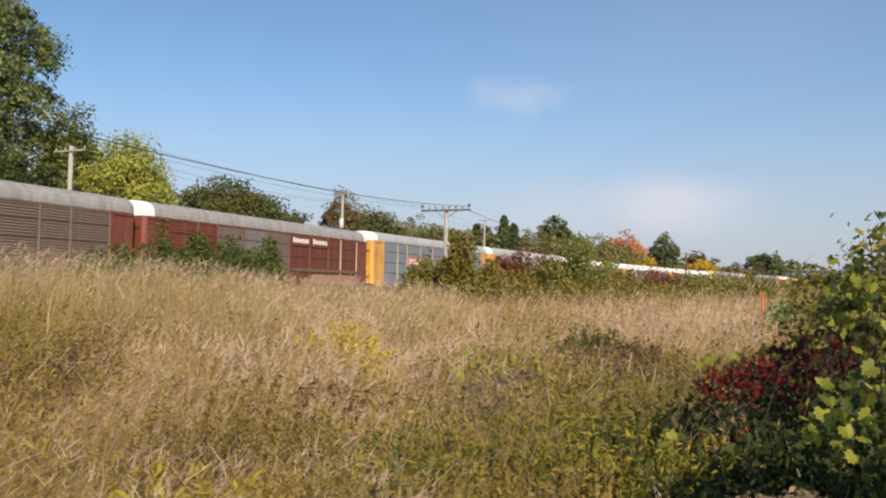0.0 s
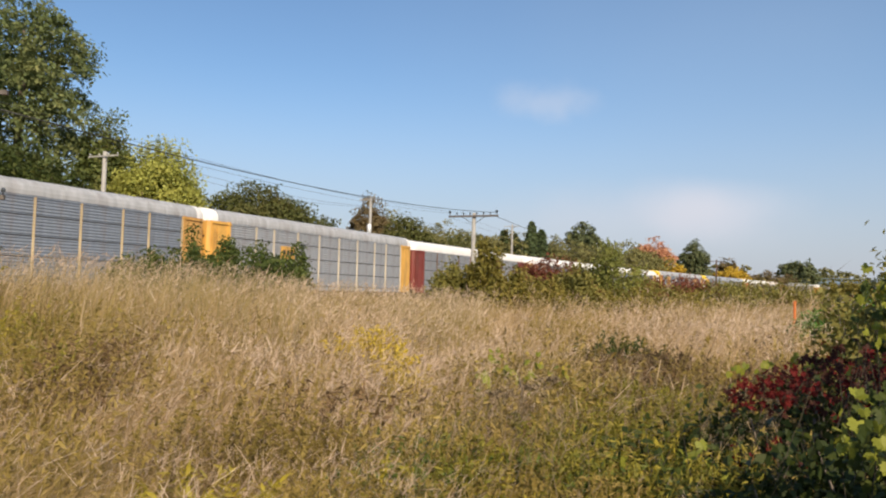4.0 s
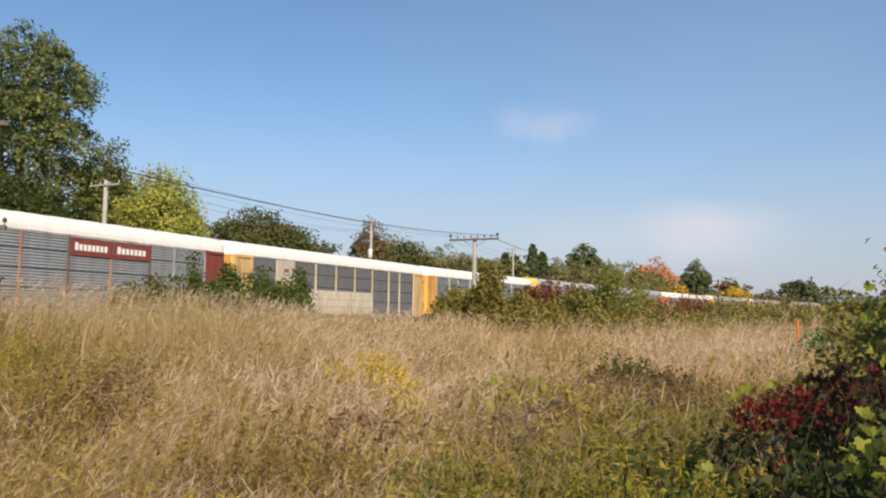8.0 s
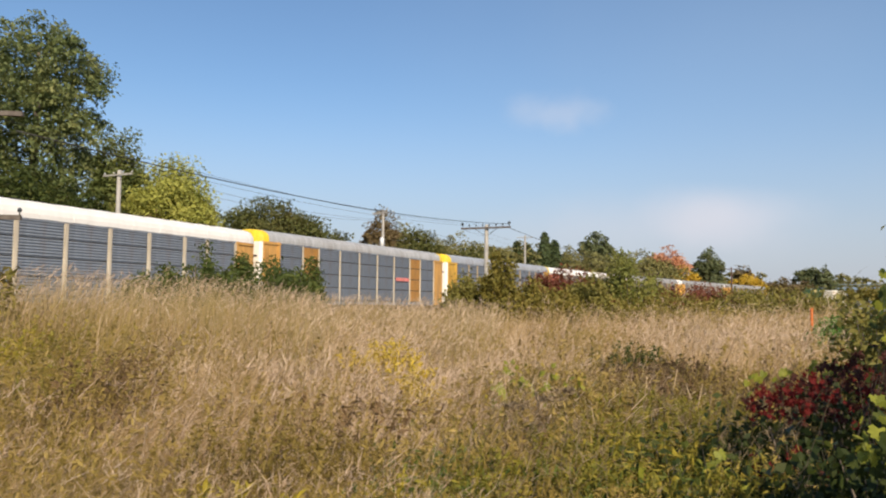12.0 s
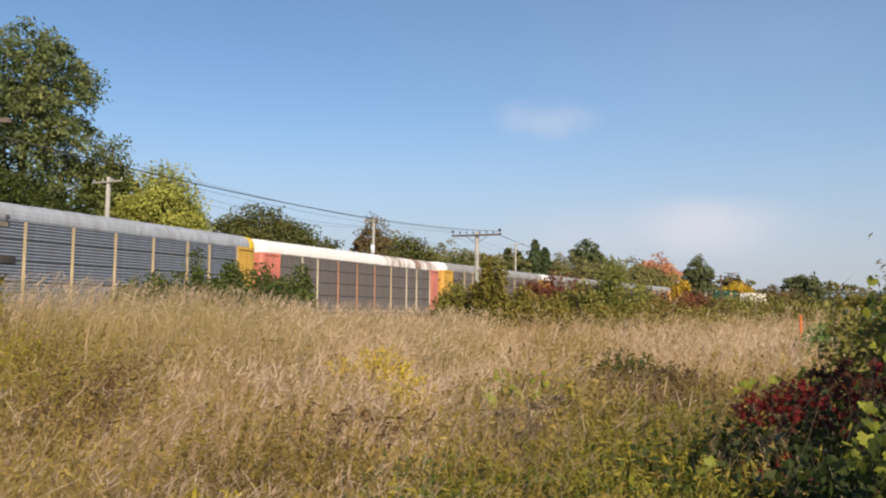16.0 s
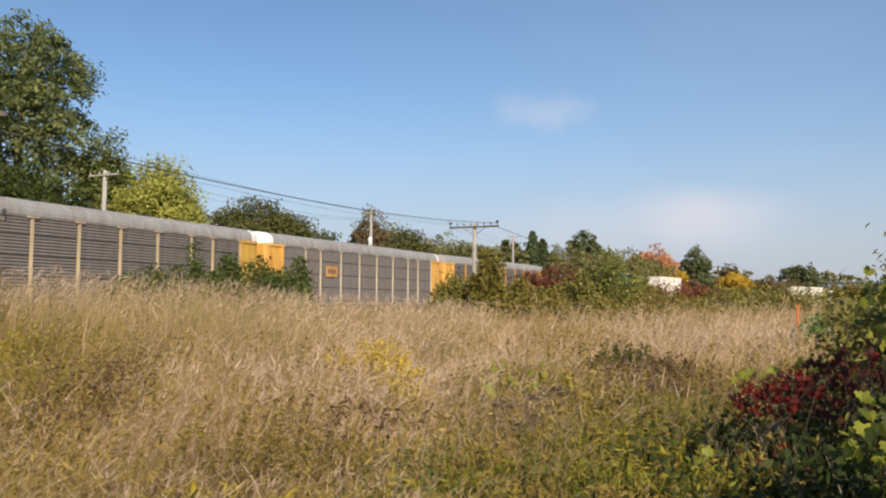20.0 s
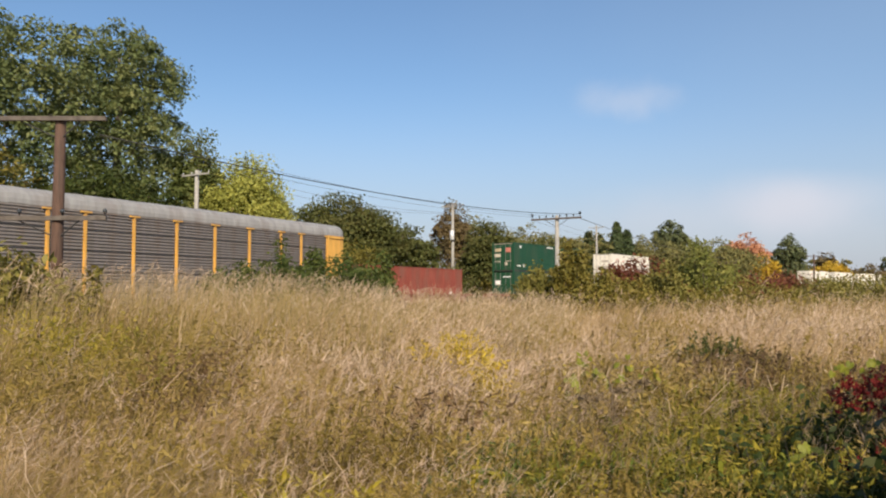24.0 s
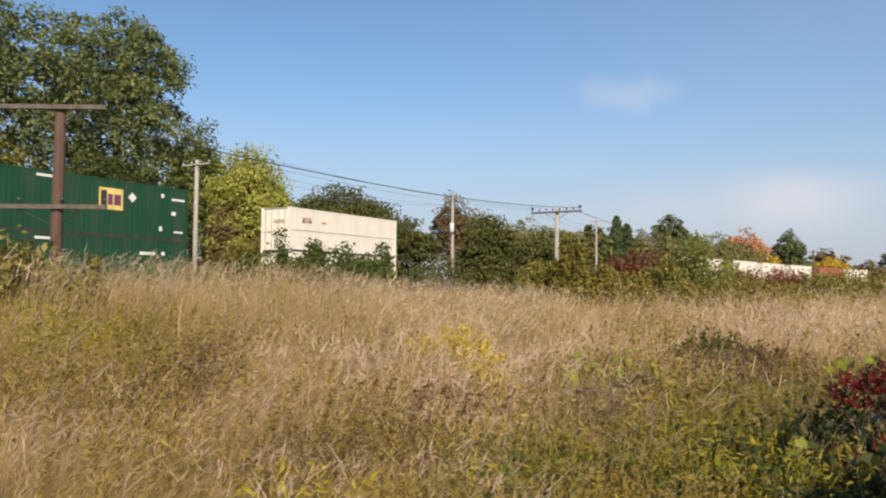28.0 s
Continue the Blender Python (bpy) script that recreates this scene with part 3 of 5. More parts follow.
def build_grass():
    rng = rng_of(11)
    # count, from, to, thinning, height, blade width, seed head width, steps, name
    bands = ((38000, 3.6, 8, 0.8, 0.58, 0.0046, 0.0055, 4, "near"), (52000, 7, 16, 0.75, 0.88, 0.008, 0.009, 4, "near"), (46000, 14, 32, 0.8, 1.08, 0.014, 0.016, 3, "far"), (28000, 26, 78, 0.75, 1.3, 0.028, 0.03, 3, "far"))
    kept = {}
    for n, near, far, power, tall, wide, head, steps, where in bands:
        p = field_spots(rng, n, near, far, -47, 44, power, 0.1 + 0.012 * near, n // 26)
        d = p[:, 0] * ACROSS.x + p[:, 1] * ACROSS.y
        turn, r = np.degrees(np.arctan2(p[:, 0], p[:, 1])), np.hypot(p[:, 0], p[:, 1])
        weedy = (r < 9.5) * np.clip((turn - 1) / 6, 0, 1) + 0.55 * (r >= 9.5) * (r < 13) * np.clip((turn - 2) / 4, 0, 1)
        hollow = ((r > 8.8) & (r < 13.5) & (turn > 10.5) & (turn < 22)) | ((r >= 13.5) & (r < 17) & (turn > 10.5) & (turn < 16.5))
        keep = (d < 31.5) & (r > 2.0) & (rng.uniform(0, 1, n) < 1 - 0.8 * weedy - 0.75 * hollow)
        p, turn, r, hollow = p[keep], turn[keep], r[keep], hollow[keep]
        n = len(p)
        # pale, fluffy stands in the middle of the field and on the rise beyond the hollow
        ridge = (r > 16) & (r < 30) & (turn > 11) & (turn < 25)
        fluff = np.exp(-((turn + 5) / 8) ** 2) * (r > 4) * (r < 19) + 1.0 * ridge
        tussock = patch(p, 1.1, 9.0)
        lush = 1.1 * patch(p, 0.2, 7.0) + 0.7 * patch(p, 0.8, 2.0) + 0.5 * np.clip((-10 - turn) / 8, 0, 1) - 0.75 * fluff
        green = lush + 1.7 * (r < 6.5) * np.clip((turn + 6) / 10, 0, 1) - 0.05 > rng.uniform(0, 1.3, n)
        dead = (~green) & (patch(p, 0.7, 14.0) + 0.25 * rng.normal(size=n) > 0.62)
        h = tall * (1 + 0.22 * patch(p, 0.35, 5.0) + 0.3 * tussock) * rng.uniform(0.45, 1.12, n)
        h *= np.where(turn < -4, 1.0 + 0.012 * np.clip(-4 - turn, 0, 20), 1.0)
        h *= np.where(hollow, 0.5, 1.0) * np.where((turn > 8) & (turn < 23) & (r > 4.5) & (r < 9.2), 0.6, 1.0) * np.where(ridge, 1.1, 1.0) * np.where((r > 28) & (turn > 2), 1.3, 1.0)
        h = np.maximum(h, 0.12)
        w = wide * rng.uniform(0.6, 1.5, n)
        lean = rng.uniform(0.2, 1.3, n) * (0.45 if where == "far" else 1.0) * np.where(ridge, 2.0, 1.0)
        lean = np.where(rng.uniform(0, 1, n) < 0.3, lean + 0.7, lean)
        rows, tips, end, way = ribbons(rng, p, h, w, lean, 70, steps)
        has = (~green) & (rng.uniform(0, 1, n) < 0.28 + 0.7 * fluff)
        k = rng.uniform(0, 1, n) < 0.85
        low, *_ = ribbons(rng, p[k] + rng.normal(size=(k.sum(), 3)) * np.array((0.06, 0.06, 0)), h[k] * rng.uniform(0.45, 0.9, k.sum()), w[k] * 1.3, rng.uniform(0.6, 1.9, k.sum()), 70, 4 if where == "near" else 3, 150, 0.4)
        g = green[k] | (rng.uniform(0, 1, k.sum()) < 0.3)
        for kind, rows_of in (("stalk", rows[~green & ~dead]), ("dead", rows[dead]), ("low", low[~g]), ("green", rows[green]), ("low_green", low[g]), ("head", plumes(rng, tips[has], way[has], h[has] * rng.uniform(0.1, 0.24, has.sum()), head * rng.uniform(0.6, 1.4, has.sum()), 4 if where == "near" else 3))):
            kept.setdefault((kind, where), []).append(rows_of)
    for (kind, where), rows in kept.items():
        name, mat, label = {"stalk": ("dry_grass", dry_stalk, "tall dry tan grass stalks bent by the wind"), "dead": ("withered_grass", dead_blade, "dark brown withered grass, standing in for shaded gaps between tussocks"), "low": ("dry_grass_leaves", dry_stalk, "arching dry grass leaves low in the field"), "green": ("green_grass", green_blade, "olive green grass among the dry stalks"), "low_green": ("green_grass_leaves", green_blade, "arching olive grass leaves low in the field"), "head": ("grass_seed_heads", dry_plume, "pinkish beige seed heads of dry grass")}[kind]
        stuff(name, strips_mesh(name, np.concatenate(rows), mat), label)
    # taller reeds that stand above the rest towards the track
    p = field_spots(rng, 8500, 13, 33, -44, 3, 0.8, 0.3, 520)
    d = p[:, 0] * ACROSS.x + p[:, 1] * ACROSS.y
    p = p[d < 30]
    n = len(p)
    rows, tips, end, way = ribbons(rng, p, rng.uniform(1.0, 1.62, n) * (1 + 0.25 * np.clip((-8 - np.degrees(np.arctan2(p[:, 0], p[:, 1]))) / 10, 0, 1)), 0.014 * rng.uniform(0.7, 1.4, n), rng.uniform(0.0, 0.3, n), 70, 4)
    stuff("reeds", strips_mesh("reeds", rows, straw), "straw coloured reeds standing above the grass")
    stuff("reed_plumes", strips_mesh("reed_plumes", plumes(rng, tips, way, rng.uniform(0.1, 0.24, n), rng.uniform(0.01, 0.02, n), 2), dry_plume), "pale feathery plumes on the reeds")


build_grass()


def dead_stems():
    """Thin bare brown stems that stand among the weeds beside the path."""
    rng = rng_of(12)
    p = field_spots(rng, 1500, 4.2, 11.5, 0, 23, 0.8, 0.25, 120)
    n = len(p)
    rows, tips, end, way = ribbons(rng, p, rng.uniform(0.45, 0.95, n), 0.006 * rng.uniform(0.7, 1.5, n), rng.uniform(0.0, 0.5, n), 70, 4)
    stuff("dead_stems", strips_mesh("dead_stems", rows, seed_brown), "thin bare brown stems among the weeds", "weeds")
    pick = rng.uniform(0, 1, n) < 0.5
    stuff("dead_seed_heads", strips_mesh("dead_seed_heads", plumes(rng, tips[pick], way[pick], rng.uniform(0.05, 0.1, pick.sum()), rng.uniform(0.004, 0.008, pick.sum()), 8), seed_brown), "grey-brown fuzzy seed heads on bare stems", "weeds")


dead_stems()


def weeds(name, label, mat, turn0, turn1, near, far, n, height, size, per, seed, clump=0.3, clump_n=30, top_mat=None, category="weeds"):
    """Leafy stalks, each with small leaves all the way up."""
    rng = rng_of(seed)
    p = field_spots(rng, n, near, far, turn0, turn1, 1.0, clump, clump_n)
    p = p[np.hypot(p[:, 0], p[:, 1]) > 1.9]
    n = len(p)
    h = height * rng.uniform(0.55, 1.15, n)
    rows, tips, end, way = ribbons(rng, p, h, np.full(n, 0.008), rng.uniform(0.05, 0.35, n), 80)
    stuff(name + "_stems", strips_mesh(name, rows, green_blade), label + ", their stems", category)
    t = rng.uniform(0.25, 1.0, (n, per))
    base = rows.mean(2)
    idx = t * 3
    i0 = np.clip(idx.astype(int), 0, 2)
    fr = (idx - i0)[..., None]
    sel = np.arange(n)[:, None]
    c = base[sel, i0] * (1 - fr) + base[sel, i0 + 1] * fr
    q = rng.uniform(0, 2 * math.pi, (n, per))
    out = np.stack([np.cos(q), np.sin(q), np.full((n, per), 0.3)], -1)
    c = (c + out * size * 0.7).reshape(-1, 3)
    stuff(name, quads_mesh(name, leaf_quads(rng, c, out.reshape(-1, 3), size * 0.84, long=3.7), mat), label, category)
    if top_mat:
        k = 14
        c = (tips[:, None, :] + rng.normal(size=(n, k, 3)) * np.array((0.05, 0.05, 0.045))).reshape(-1, 3)
        stuff(name + "_flowers", quads_mesh(name, leaf_quads(rng, c, rng.normal(size=c.shape) * 0.5, 0.035, long=1.2), top_mat), label + ", their flower heads", "flowers")


# ---- poles and wires ----


def pole_along(s, d):
    p = ALONG * s + ACROSS * d
    return Vector((p.x, p.y, ground_z(p.x, p.y)))


def telegraph_pole(name, place, top, radius, arms, mat, label, turn=90 - HEADING, cap_mat=None, arm_mat=None):
    """A round tapered pole; arms: (height, reach to one side, reach to the other, pins) across the line."""
    ob = thing(name, (place.x, place.y, place.z), turn, label, "pole", "poles by the railway")
    h = top - place.z
    part("post", Build().tube([(0, 0, -0.4), (0, 0.02, h * 0.5), (0, 0, h - 0.04), (0, 0, h)], [radius, radius * 0.9, radius * 0.78, radius * 0.6], 12).mesh("post", mat, True), ob)
    for z, back, fore, pins in arms:
        z -= place.z
        arm = part("crossarm", Build().chamfer(-0.16 - radius * 0.3, -0.05 - radius * 0.3, -back, fore, z - 0.05, z + 0.05, 0.012).mesh("crossarm", arm_mat or mat), ob)
        for sign, reach in ((-1, back), (1, fore)):
            part("brace", Build().tube([(-0.1, sign * reach * 0.45, z - 0.05), (-0.06, sign * 0.06, z - 0.42)], [0.016, 0.016], 5).mesh("brace", wire_black), ob)
        pin = Build().tube([(-0.1, 0, 0.05), (-0.1, 0, 0.12), (-0.1, 0, 0.13), (-0.1, 0, 0.18), (-0.1, 0, 0.22)], [0.013, 0.013, 0.045, 0.05, 0.022], 8).mesh("insulator", cap_mat or glass_cap, True)
        for k in range(pins):
            y = -back * 0.95 + (back + fore) * 0.95 * k / (pins - 1)
            if abs(y) < 0.12:
                continue
            ins = part("insulator", pin, arm)
            ins.location = (0, y, z)
            if pins > 6 and k in (0, pins - 1):
                ins.scale = (1.7, 1.7, 1.5)
    return ob


def wire(name, a, b, sag, radius, label, pieces=14):
    pts = []
    for i in range(pieces + 1):
        t = i / pieces
        p = a.lerp(b, t)
        p.z -= sag * 4 * t * (1 - t)
        pts.append(p - a)
    ob = new(name, Build().tube(pts, [radius] * len(pts), 5).mesh(name, wire_black, True))
    ob.location = a
    tagged(ob, label, "wire", "wires between the poles")


NEAR_LINE, FAR_LINE = 16.6, 43.5
near_poles = [pole_along(11.2, NEAR_LINE), pole_along(41.6, NEAR_LINE), pole_along(83.9, 15.4)]
telegraph_pole("telegraph_pole", near_poles[0], 5.82, 0.15, ((5.74, 1.1, 1.9, 0), (3.46, 1.15, 1.9, 4)), pole_wood, "weathered brown wooden telegraph pole with crossarms in the dry grass", turn=97, arm_mat=arm_wood)
telegraph_pole("telegraph_pole", near_poles[1], 6.2, 0.14, ((6.0, 1.5, 1.5, 8),), grey_pole_wood, "grey weathered telegraph pole with one crossarm of dark insulators", arm_mat=arm_wood)
telegraph_pole("telegraph_pole", near_poles[2], 5.1, 0.09, ((4.95, 1.2, 1.2, 6),), pole_wood, "grey telegraph pole half hidden by bushes")
far_poles = [pole_along(40.05, FAR_LINE), pole_along(77.6, FAR_LINE), pole_along(126.5, FAR_LINE)]
field_end = polar(19.2, 150)
telegraph_pole("telegraph_pole", field_end, 8.7, 0.16, ((8.4, 1.3, 1.3, 0),), pole_wood, "slim telegraph pole at the far end of the field")
for q, high, label in zip(far_poles, (10.8, 12.2, 13.4), ("pale grey power pole behind the track", "power pole with a white transformer behind the track", "distant power pole among the trees")):
    made = telegraph_pole("power_pole", q, high, 0.19, ((high - 0.35, 1.35, 1.35, 4),), grey_pole_wood, label, cap_mat=porcelain)
    if "transformer" in label:
        can = Build().tube([(-0.35, -0.1, 8.0 - q.z), (-0.35, -0.1, 8.05 - q.z), (-0.35, -0.1, 9.0 - q.z), (-0.35, -0.1, 9.1 - q.z)], [0.22, 0.26, 0.26, 0.16], 12).mesh("transformer", galvanised, True)
        part("transformer", can, made, "white cylindrical transformer")


def arm_end(place, z, y):
    return place + Vector((ACROSS.x * y, ACROSS.y * y, z - place.z + 0.2))


for y, radius in ((-1.4, 0.015), (1.4, 0.006), (0.5, 0.005)):
    for a, b in zip(near_poles, near_poles[1:]):
        wire("telegraph_wire", arm_end(a, 5.05 if a is near_poles[0] and y < 0 else 5.75, y), arm_end(b, 5.1 if b is near_poles[2] else 6.0, y), 0.46, radius, "black sagging wire between telegraph poles")
for y in (-1.0, 1.0):
    for a, b in zip(far_poles, far_poles[1:]):
        wire("power_wire", arm_end(a, 10.9, y), arm_end(b, 10.9, y), 0.9, 0.012, "thin dark wire between power poles behind the track")

# ---- trees behind the track ----
tree("cottonwood_tree", -36.6, 66, 23.8, 14.5, 4.0, cottonwood_leaf, 0.34, 17000, "tall cottonwood tree with a broad green crown", 21, 30, radius=0.5, loose=True)
tree("cottonwood_tree", -28.4, 70, 25.2, 12.3, 5.0, cottonwood_leaf, 0.34, 15000, "tall cottonwood tree with drooping sunlit leaves", 22, 28, radius=0.45, loose=True)
tree("oak_tree", -29.8, 62, 11.6, 10.0, 0.6, shaded_oak_leaf, 0.32, 9000, "green tree behind the track, its leaves darkened to look shaded", 23)
tree("oak_tree", -38.5, 60, 13.0, 11.0, 1.0, olive_leaf, 0.32, 7000, "olive tree turning brown behind the track", 24)
tree("oak_tree", -26.2, 60, 10.4, 6.0, 0.6, shaded_oak_leaf, 0.3, 6000, "low tree behind the track, its leaves darkened to look shaded", 37)
tree("aspen_tree", -23.3, 67.5, 16.0, 4.7, 1.2, aspen_leaf, 0.3, 8500, "slim green tree with a pointed top", 25, 9)
tree("maple_tree", -19.8, 64.5, 13.2, 6.5, 0.8, maple_leaf, 0.27, 16000, "yellow-green maple tree in autumn", 26, 13, clump=0.24)
tree("brown_shrub", -21.2, 62.5, 8.6, 3.2, 0.2, brown_leaf, 0.28, 3000, "brownish undergrowth below the maple", 27)
tree("olive_shrub", -19.4, 58.5, 5.6, 4.6, 0.1, olive_leaf, 0.28, 2600, "olive undergrowth below the maple", 36)
tree("round_oak_tree", -13.2, 82, 12.5, 11.2, 0.6, dome_leaf, 0.34, 14000, "round dark green oak tree behind the track", 28, 13, clump=0.22)
tree("oak_tree", -8.8, 86, 9.9, 8.0, 0.4, dome_leaf, 0.34, 5500, "low olive oak beside the round one", 29)
tree("olive_shrub", -13.0, 72, 6.6, 7.5, 0.1, olive_leaf, 0.3, 3800, "bushy undergrowth behind the track", 30)
tree("olive_shrub", -16.5, 70, 5.0, 6.0, 0.1, bush_leaf, 0.3, 2600, "green undergrowth behind the track", 31)
tree("brown_tree", -5.3, 98, 13.9, 5.4, 0.8, brown_leaf, 0.34, 5000, "reddish brown tree by the power pole", 32, 8)
tree("amber_tree", -3.7, 112, 13.6, 4.6, 2.0, haze_leaf, 0.36, 2600, "pale yellow-green tree in autumn", 33, 7)
tree("oak_tree", -2.7, 92, 10.9, 6.4, 0.3, dome_leaf, 0.36, 6500, "dark green spreading tree behind the track", 34, 10)
tree("oak_tree", 1.2, 104, 9.2, 9.0, 0.3, dome_leaf, 0.38, 5000, "olive tree behind the bushes", 35, 9)
for i, (turn, dist, h, w, leaf) in enumerate(((-8.0, 80, 4.0, 6.0, dome_leaf), (-5.4, 86, 4.4, 6.5, dome_leaf), (-3.0, 92, 4.4, 6.5, olive_leaf), (-0.6, 97, 4.6, 7.0, dome_leaf), (-10.6, 76, 3.8, 5.0, olive_leaf))):
    shrub("brushwood", turn, dist, h, w, leaf, 0.17, 3200, "dense low brushwood behind the track", 145 + i, 12)
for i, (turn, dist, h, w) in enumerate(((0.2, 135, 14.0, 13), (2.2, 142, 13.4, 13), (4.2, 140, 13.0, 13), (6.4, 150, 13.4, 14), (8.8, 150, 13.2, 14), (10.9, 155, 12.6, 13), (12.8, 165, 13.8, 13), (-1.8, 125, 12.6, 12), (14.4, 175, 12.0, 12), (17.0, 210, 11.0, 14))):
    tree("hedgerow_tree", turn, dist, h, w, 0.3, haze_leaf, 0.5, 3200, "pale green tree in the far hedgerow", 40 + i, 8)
for i, (turn, h) in enumerate(((4.5, 13.4), (5.3, 12.8), (6.5, 15.0), (7.2, 13.6))):
    conifer(turn, 140, h - 0.8, 6.6, "dark green spruce in the far hedgerow", 50 + i)
tree("round_tree", 10.15, 165, 17.6, 7.8, 4.0, far_haze_leaf, 0.55, 4200, "round dark tree above the hedgerow", 56)
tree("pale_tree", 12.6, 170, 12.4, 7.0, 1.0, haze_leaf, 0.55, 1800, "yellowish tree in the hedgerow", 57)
tree("orange_tree", 15.1, 195, 16.2, 10.5, 1.5, orange_leaf, 0.6, 4800, "round tree with salmon orange autumn leaves", 58, 10)
tree("amber_tree", 16.2, 190, 10.8, 8.0, 0.5, amber_leaf, 0.6, 1800, "golden yellow tree in autumn leaf", 59)
tree("dark_tree", 17.75, 205, 16.4, 8.0, 0.8, far_haze_leaf, 0.6, 4200, "upright dark green tree by the railway", 60, 9)
tree("amber_tree", 20.2, 215, 9.8, 9.5, 0.5, amber_leaf, 0.65, 3000, "low golden yellow autumn tree", 61)
tree("brown_tree", 19.9, 220, 13.6, 5.0, 3.0, brown_leaf, 0.6, 900, "small brownish tree far off", 62)
tree("brown_tree", 22.5, 235, 9.6, 12.0, 0.3, brown_leaf, 0.65, 2400, "brown scrub at the far end of the field", 63)
tree("round_tree", 24.4, 280, 15.8, 13.0, 1.0, far_haze_leaf, 0.8, 3600, "round dark green tree far off", 64)
tree("far_scrub", 27.5, 260, 8.5, 16.0, 0.2, olive_leaf, 0.7, 2400, "olive green scrub far off", 65)
tree("far_scrub", 30.5, 240, 9.5, 18.0, 0.2, far_haze_leaf, 0.7, 2400, "dark green scrub far off", 66)
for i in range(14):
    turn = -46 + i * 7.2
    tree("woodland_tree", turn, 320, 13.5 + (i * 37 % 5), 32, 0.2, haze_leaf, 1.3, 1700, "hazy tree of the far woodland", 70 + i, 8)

# ---- bushes before the track ----
for i, (turn, dist, h, w) in enumerate(((-21.0, 36, 3.0, 2.4), (-19.4, 37, 3.2, 2.4), (-17.5, 36, 3.9, 2.0), (-16.0, 38, 3.1, 2.2), (-14.3, 38, 4.2, 2.0), (-12.2, 39, 3.9, 2.0), (-10.3, 40, 3.7, 1.9), (-18.6, 35, 2.5, 3.4), (-15.4, 36, 2.7, 3.4), (-12.2, 37, 2.8, 3.6))):
    shrub("leafy_bush", turn, dist, h, w, bush_leaf, 0.11, 3400, "green leafy bush in front of the railway", 90 + i, 7)
for i, (turn, dist, h, w, leaf, label) in enumerate((
        (1.4, 40, 3.0, 2.8, hedge_leaf, "olive bush round the foot of the telegraph pole"), (3.3, 39, 4.2, 1.7, olive_leaf, "tall olive bush with yellow leaves"), (4.9, 42, 3.0, 2.6, olive_leaf, "green bush beside the field"),
        (7.2, 52, 4.1, 3.4, sumac_leaf, "dull red sumac bush in autumn"), (8.7, 56, 4.2, 4.0, sumac_leaf, "dull red and brown sumac bush"), (6.6, 47, 2.8, 3.6, olive_leaf, "low green bush before the track"), (9.8, 50, 3.6, 3.2, hedge_leaf, "olive green bush before the track"),
        (12.3, 54, 5.4, 3.6, bright_olive, "large rounded green bush by the field"), (13.9, 60, 3.9, 4.0, hedge_leaf, "green bush at the field's edge"), (14.6, 58, 2.6, 2.6, sumac_leaf, "low dark red bush in the grass"), (6.0, 50, 3.7, 2.4, sumac_leaf, "dull red sumac bush in autumn"), (10.3, 52, 2.9, 2.2, sumac_leaf, "low maroon bush at the field's edge"),
        (15.6, 70, 3.5, 5.0, sumac_leaf, "dark red bush in front of the railway"), (17.5, 74, 3.4, 5.5, sumac_leaf, "maroon bush in front of the railway"), (13.0, 52, 2.3, 5.0, olive_leaf, "low olive hedge at the field's edge"), (16.0, 62, 2.2, 6.0, olive_leaf, "low olive hedge at the field's edge"),
        (19.2, 72, 2.9, 6.0, hedge_leaf, "low green hedge by the track"), (21.4, 80, 3.0, 8.0, olive_leaf, "low olive hedge at the field's edge"), (23.6, 80, 3.0, 8.0, hedge_leaf, "green hedge at the field's end"))):
    shrub("field_bush", turn, dist, h, w, leaf, 0.09 + dist * 0.0008, 7500, label, 110 + i, 14)
for i, (turn, dist, h, w) in enumerate(((27.4, 23, 1.6, 2.2), (29.8, 21, 1.8, 2.2), (26.4, 29, 1.55, 1.8))):
    shrub("bright_bush", turn, dist, h, w, bright_leaf, 0.075, 6000, "bright green bush at the edge of the field", 130 + i, 8)
shrub("olive_bush", 31.6, 8.2, 2.3, 1.5, hedge_leaf, 0.06, 6000, "dense olive green bush behind the vines", 135, 11)
shrub("olive_bush", 28.8, 10.5, 1.9, 1.4, hedge_leaf, 0.06, 4000, "yellowish green bush beyond the vines", 141, 9)
shrub("dark_bush", 35.0, 10, 2.4, 1.7, bush_leaf, 0.06, 6000, "brownish green bush behind the vines", 136, 9)
shrub("roadside_bush", -37.0, 19, 2.6, 3.2, hedge_leaf, 0.12, 3800, "green bush beside the telegraph pole", 137, 8)
shrub("sapling", -30.0, 17.5, 2.15, 0.9, olive_leaf, 0.1, 500, "thin sapling with yellowing leaves in the grass", 138, 4)
shrub("roadside_bush", -33.8, 21, 2.3, 2.2, olive_leaf, 0.12, 1800, "yellowing bush beside the telegraph pole", 139, 6)

# ---- weeds of the field ----
weeds("asters", "leafy green weeds at the edge of the path", weed_leaf, -14, 18, 4.2, 6.8, 1600, 0.6, 0.0135, 42, 150, 0.14, 80)
weeds("path_weeds", "dark green leafy weeds among dry stems", herb_leaf, 8, 21, 4.6, 9.6, 1300, 0.66, 0.0175, 42, 159, 0.16, 50)
weeds("field_weeds", "olive leafy weeds among the dry grass", weed_leaf, -44, 34, 5, 13, 1700, 0.82, 0.02, 30, 155, 0.35, 80)
weeds("vine_patch", "olive leafy weeds in a patch of the field", weed_leaf, 2.5, 11, 8.6, 12.5, 900, 0.72, 0.03, 34, 164, 0.3, 30)
weeds("tall_weeds", "green goldenrod stalks among the dry grass", weed_leaf, -44, 40, 12, 30, 1500, 1.1, 0.032, 30, 151, 0.6, 60)
